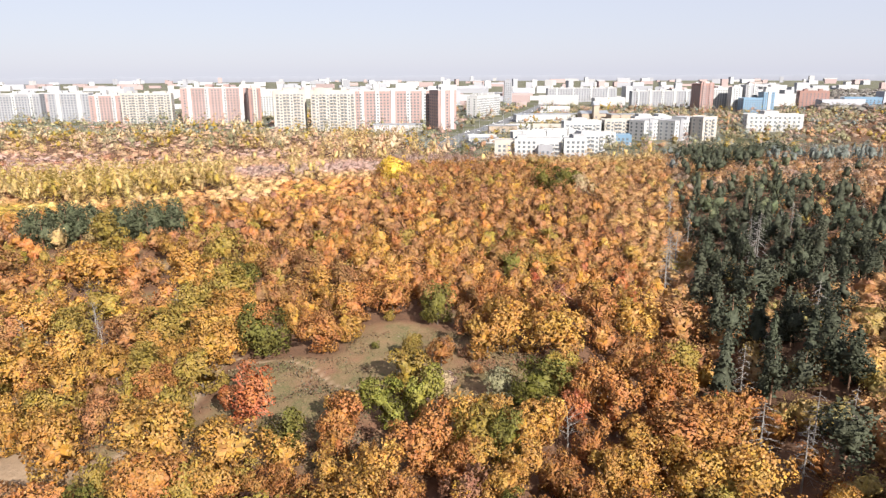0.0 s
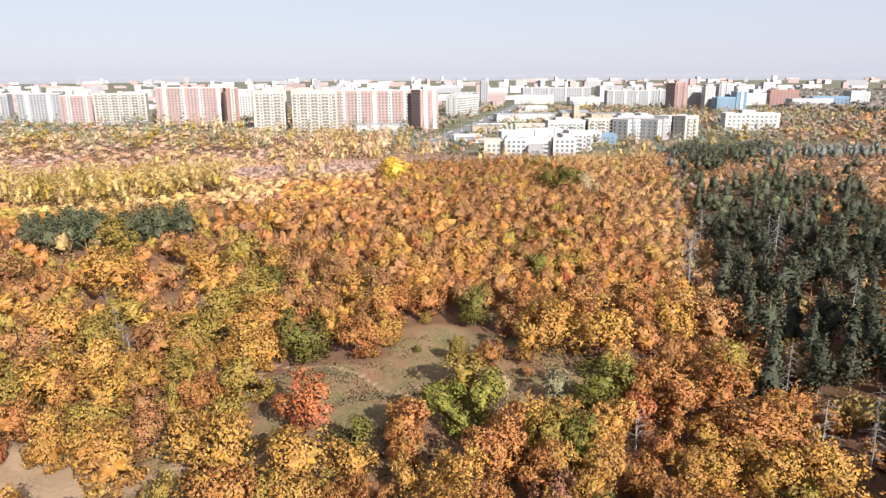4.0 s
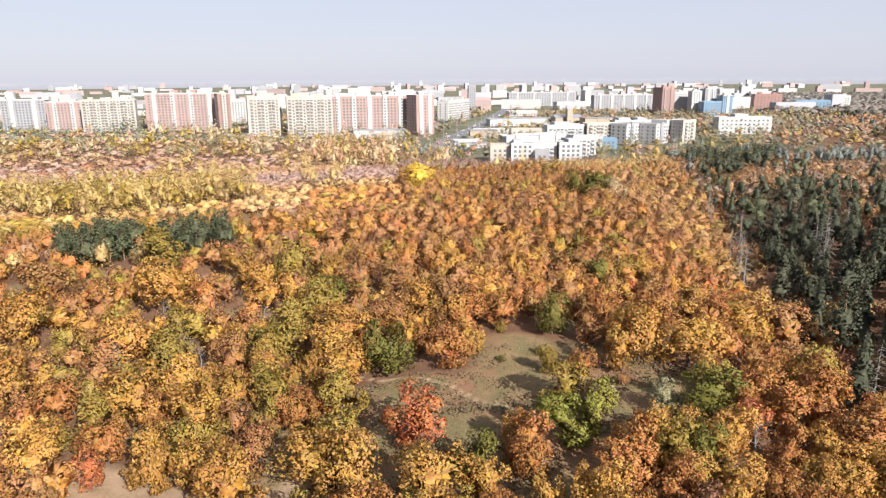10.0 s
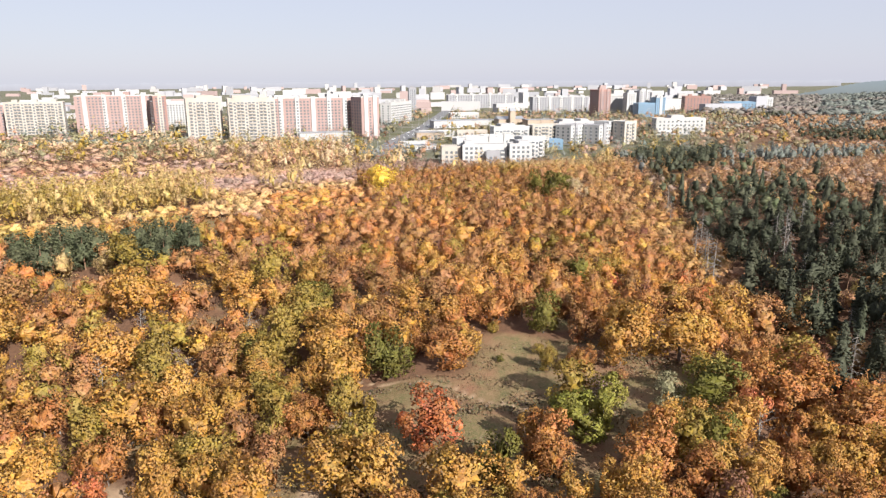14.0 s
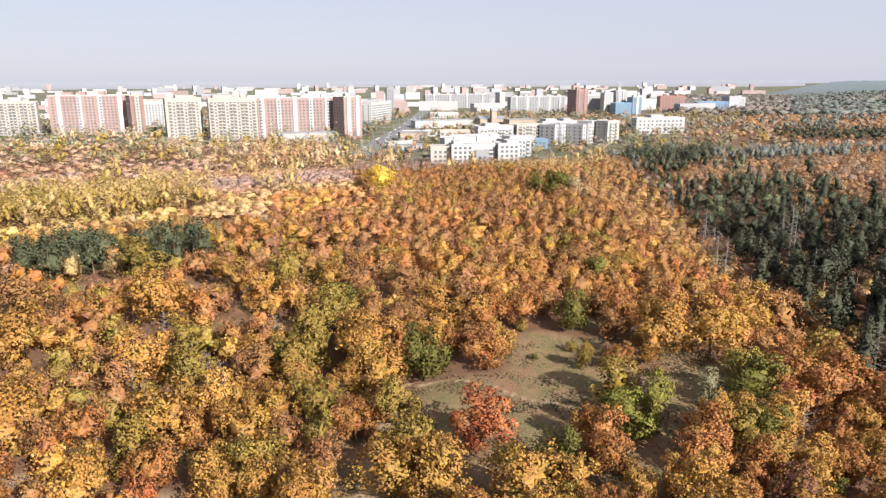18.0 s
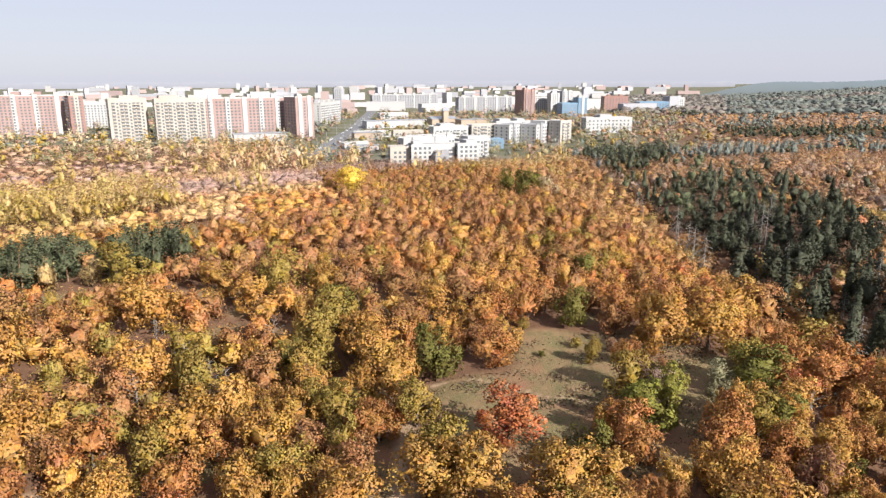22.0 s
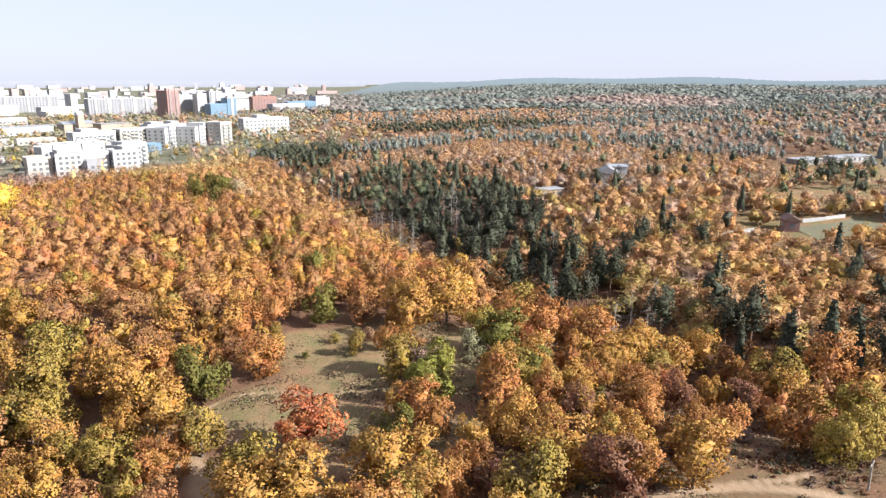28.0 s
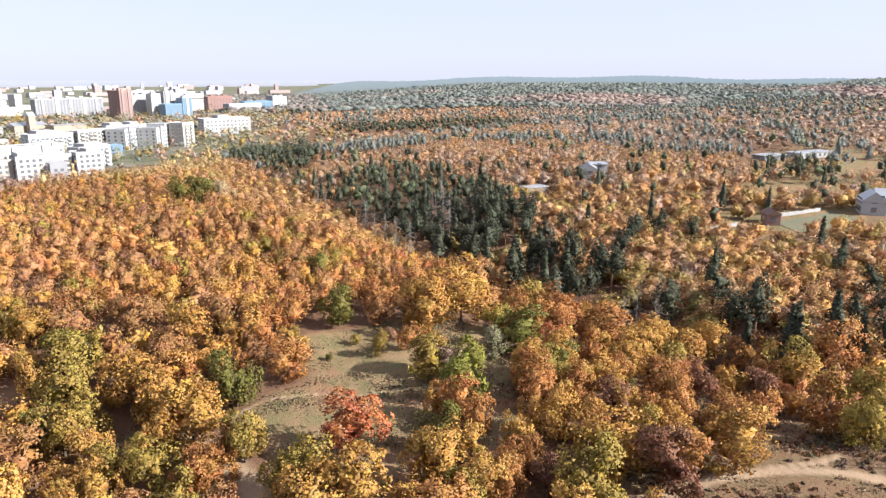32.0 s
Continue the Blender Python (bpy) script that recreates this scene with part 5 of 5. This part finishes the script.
def foliage_mass(name, rows, makers, label):
    """Far woods as one mesh: crowns of leaf sprays, each with its own hue."""
    V, H = [], []
    for kind, x, y, w, tall, hue in rows:
        pool = makers[kind]
        v = pool[rng.integers(len(pool))]
        a = rng.uniform(0, 6.28)
        c, s = math.cos(a), math.sin(a)
        p = np.stack([(v[:, 0] * c - v[:, 1] * s) * w + x, (v[:, 0] * s + v[:, 1] * c) * w + y, v[:, 2] * tall + float(height(x, y)) - 0.3, v[:, 3] * c - v[:, 4] * s, v[:, 3] * s + v[:, 4] * c, v[:, 5]], 1)
        V.append(p)
        H.append(np.tile(np.array([*hue, 1.0], np.float32), (len(p), 1)))
    V, H = np.concatenate(V), np.concatenate(H)
    me = mesh_of(name, V, quads_of(V), LEAF_STUFF)
    me.color_attributes.new("hue", "FLOAT_COLOR", "POINT").data.foreach_set("color", H.ravel())
    return tagged(new(name, me), label, "trees", kind="stuff")


def pools(rng, n, size, lumps, rings, sides, blend=0.85, fill=0.7, rough=0.24):
    """Crowns of each kind, finer or coarser with how near they stand."""
    return {"oak": [crown(rng, n, size, lumps + k % 4, rings, sides, wide=3.45, tilt=0.36, fill=fill, blend=blend, rough=rough) for k in range(14)], "spruce": [spruce_crown(rng, int(n * 1.5) + 40, size * 1.1) for k in range(3)],
            "pine": [pine_crown(rng, n, size, rings + 1, sides, lumps) for k in range(5)], "birch": [birch_crown(rng, int(n * 1.6), size * 0.8, rings, sides, lumps) for k in range(5)],
            "dead": [spruce_crown(rng, int(n * 0.4), size * 0.7, heart=False) for k in range(2)]}


def sized(rng, kind, x, y, key):
    s = rng.uniform(0.62, 0.92)
    if kind == "spruce" and x > 55 and math.hypot(x + 45, y - 10) > 230 and rng.uniform() < 0.7:
        return "pine", x, y, s * 1.35, s * 0.78, shade(rng, "n")
    if kind == "oak":
        w = rng.uniform(4.6, 6.9)
        # Plain and eastern oaks are lightened, eastern ones muted: haze painted into hues.
        if y > 235 and x < -25:
            return kind, x, y, w / 8.0 * 1.42, (0.4 * w + 1.9) / 9.0, tuple(1.5 * c for c in shade(rng, key))
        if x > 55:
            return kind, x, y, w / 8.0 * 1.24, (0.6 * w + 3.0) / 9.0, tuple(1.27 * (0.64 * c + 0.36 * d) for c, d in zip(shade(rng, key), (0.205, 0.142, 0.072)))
        return kind, x, y, w / 8.0 * 1.1, (0.55 * w + 3.7) * rng.uniform(0.85, 1.15) / 9.0, tuple((1.14 if x < 0 else 1.0) * c for c in shade(rng, key))
    if kind == "pine" and x < -60:
        return kind, x, y, s * 1.25, s * 0.8, shade(rng, key)
    if kind == "birch":
        return kind, x, y, s * 1.8, s * 1.3, tuple(1.25 * c for c in shade(rng, key))
    return kind, x, y, s * 1.1, s * 0.82, shade(rng, key)


rows = [sized(rng, kind, *r) for kind in CUT for r in CUT[kind]]
back, T2 = [], np.array(taken)
mx, my = jitter_spots(rng, -260, 300, 20, 380, 4.9)
for x, y in zip(mx, my):
    if (-170 < x < 130 and 20 < y < 200) or not in_sight(x, y, 60) or open_ground(x, y) < 1 or built(x, y) or hidden_dip(x, y) or math.hypot(x + 45, y - 10) > 400 or (village(x, y) and rng.uniform() < 0.4):
        continue
    kind, key = kind_at(rng, x, y)
    if (np.hypot(T2[:, 0] - x, T2[:, 1] - y) < T2[:, 2] * 0.5 + 1.5).any():
        continue
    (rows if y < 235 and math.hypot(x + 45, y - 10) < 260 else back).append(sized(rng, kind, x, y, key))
lowland = [r for r in back if r[0] == "oak" and r[2] > 235 and r[1] < -25]
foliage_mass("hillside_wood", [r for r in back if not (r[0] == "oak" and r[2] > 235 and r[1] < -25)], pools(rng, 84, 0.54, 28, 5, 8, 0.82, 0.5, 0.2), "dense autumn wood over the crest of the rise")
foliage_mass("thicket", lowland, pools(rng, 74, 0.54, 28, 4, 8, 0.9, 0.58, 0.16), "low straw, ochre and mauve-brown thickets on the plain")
foliage_mass("wood", [r for r in rows if math.hypot(r[1] + 50, r[2] - 60) > 135], pools(rng, 175, 0.44, 36, 6, 9, 0.75, 0.65, 0.28), "dense mixed wood of oaks and conifers in autumn colours")
foliage_mass("near_wood", [r for r in rows if math.hypot(r[1] + 50, r[2] - 60) <= 135], pools(rng, 330, 0.42, 50, 8, 12, 0.65, 0.64, 0.28), "dense autumn oak wood with rounded ochre and yellow crowns")
rows = []
fx, fy = jitter_spots(rng, -620, 1150, 20, 1100, 10.2)
for x, y in zip(fx, fy):
    r = math.hypot(x + 45, y - 10)
    if r < 400 or r > 1100 or not in_sight(x, y, 60) or built(x, y) or hidden_dip(x, y):
        continue
    if town(x, y) and rng.uniform() < (0.5 if x > -20 and y < 620 else 0.4):
        continue
    kind, key = kind_at(rng, x, y)
    if town(x, y) and y > 450:
        kind, key = rng.choice(["oak", "birch"], p=[0.75, 0.25]), rng.choice(["e", "l", "f", "m", "t"], p=[0.42, 0.08, 0.2, 0.2, 0.1])
    if village(x, y) and rng.uniform() < 0.4:
        continue
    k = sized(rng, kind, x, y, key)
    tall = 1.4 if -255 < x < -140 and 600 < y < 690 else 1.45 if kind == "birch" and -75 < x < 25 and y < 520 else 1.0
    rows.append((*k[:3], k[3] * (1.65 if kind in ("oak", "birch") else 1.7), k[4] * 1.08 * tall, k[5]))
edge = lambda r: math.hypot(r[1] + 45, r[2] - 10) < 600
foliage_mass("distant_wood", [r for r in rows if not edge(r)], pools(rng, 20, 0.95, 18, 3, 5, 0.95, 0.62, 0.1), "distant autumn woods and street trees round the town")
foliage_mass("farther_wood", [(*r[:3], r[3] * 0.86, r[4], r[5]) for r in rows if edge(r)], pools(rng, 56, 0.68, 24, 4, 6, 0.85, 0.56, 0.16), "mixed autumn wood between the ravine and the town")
rows = []
hx, hy = jitter_spots(rng, 300, 3000, -100, 2400, 17.0)
for x, y in zip(hx, hy):
    r, b = math.hypot(x + 45, y - 10), math.degrees(math.atan2(x + 45, y - 10))
    if r < 1080 or r > 2050 or b < 31 or b > 90:
        continue
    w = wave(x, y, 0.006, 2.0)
    # Hue slides to pale f with distance, painting haze into the pines.
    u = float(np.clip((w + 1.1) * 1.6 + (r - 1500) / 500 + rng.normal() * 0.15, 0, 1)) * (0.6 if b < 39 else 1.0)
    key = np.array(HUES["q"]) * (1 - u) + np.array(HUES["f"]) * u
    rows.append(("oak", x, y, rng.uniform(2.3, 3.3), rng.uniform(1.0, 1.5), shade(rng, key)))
foliage_mass("hill_wood", rows, pools(rng, 5, 1.5, 12, 2, 5, 0.8, 0.9, 0.0), "far wooded hill of dark pines, haze painted into hues")


def tufts(rng, count):
    """Dry grass and weeds in the clearings: small upright tufts."""
    x, y = rng.uniform(-95, 45, count * 6), rng.uniform(28, 142, count * 6)
    d = open_ground(x, y)
    keep = (d < 1.1) & (trodden(x, y) < 0.35) & (wave(x, y, 0.35, 2.0) + rng.uniform(-0.7, 0.7, len(x)) > 0.0)
    x, y = x[keep][:count], y[keep][:count]
    n = len(x)
    h = rng.uniform(0.08, 0.22, n) * (1 + 0.5 * wave(x, y, 0.2, 5.0))
    v = unit(np.stack([rng.normal(size=n), rng.normal(size=n), 0.6 + 0 * x], 1))
    c = cards(rng, np.stack([x, y, height(x, y) + h * 0.45 + 0.05], 1), v, h * 1.6, 1.0, unit(v * 0.4 + [0, 0, 1.0]))
    keys = np.array([HUES[k] for k in ("s", "t", "e", "m")])[rng.choice(4, n, p=[0.3, 0.3, 0.3, 0.1])] * 0.5
    hue = np.concatenate([np.repeat(keys, 4, 0), np.ones((4 * n, 1))], 1).astype(np.float32)
    me = mesh_of("dry_grass", c, quads_of(c), LEAF_STUFF)
    me.color_attributes.new("hue", "FLOAT_COLOR", "POINT").data.foreach_set("color", hue.ravel())
    tagged(new("dry_grass", me), "dry grass tufts and weeds in the clearings", "grass", kind="stuff")


def scrub(rng, count):
    """Low brown thickets and weeds on the slope by the dirt tracks, one joined growth."""
    x, y = rng.uniform(-20, 75, count * 8), rng.uniform(14, 72, count * 8)
    keep = (trodden(x, y) < 0.2) & (wave(x, y, 0.16, 1.0) + 0.6 * wave(x, y, 0.5, 3.0) + rng.uniform(-0.5, 0.5, len(x)) > -0.05)
    x, y = x[keep][:count], y[keep][:count]
    V, H = [], []
    for k in range(len(x)):
        w = rng.uniform(0.3, 0.85) * (1 + 0.5 * (rng.uniform() < 0.12))
        n = 26
        v = unit(rng.normal(size=(n, 3)) * [1, 1, 0.6] + [0, 0, 0.5])
        p = v * rng.uniform(0.5, 1, (n, 1)) * [w, w, w * 0.7] + [x[k], y[k], float(height(x[k], y[k])) + 0.05]
        V.append(cards(rng, p, unit(v + rng.normal(size=(n, 3)) * 0.5), 0.34, 1.0, v))
        hue = np.array(HUES[("t", "p", "m", "e", "p", "b")[rng.integers(6)]]) * rng.uniform(0.34, 0.6)
        H.append(np.tile(np.array([*hue, 1.0], np.float32), (4 * n, 1)))
    V, H = np.concatenate(V), np.concatenate(H)
    me = mesh_of("scrub", V, quads_of(V), LEAF_STUFF)
    me.color_attributes.new("hue", "FLOAT_COLOR", "POINT").data.foreach_set("color", H.ravel())
    tagged(new("scrub", me), "low brown scrub and weeds on the slope by the dirt tracks", "scrub", kind="stuff")


tufts(rng, 30000)
scrub(rng, 1500)
for ob in PATTERNS:
    for o in (*ob.children_recursive, ob):
        bpy.data.objects.remove(o)
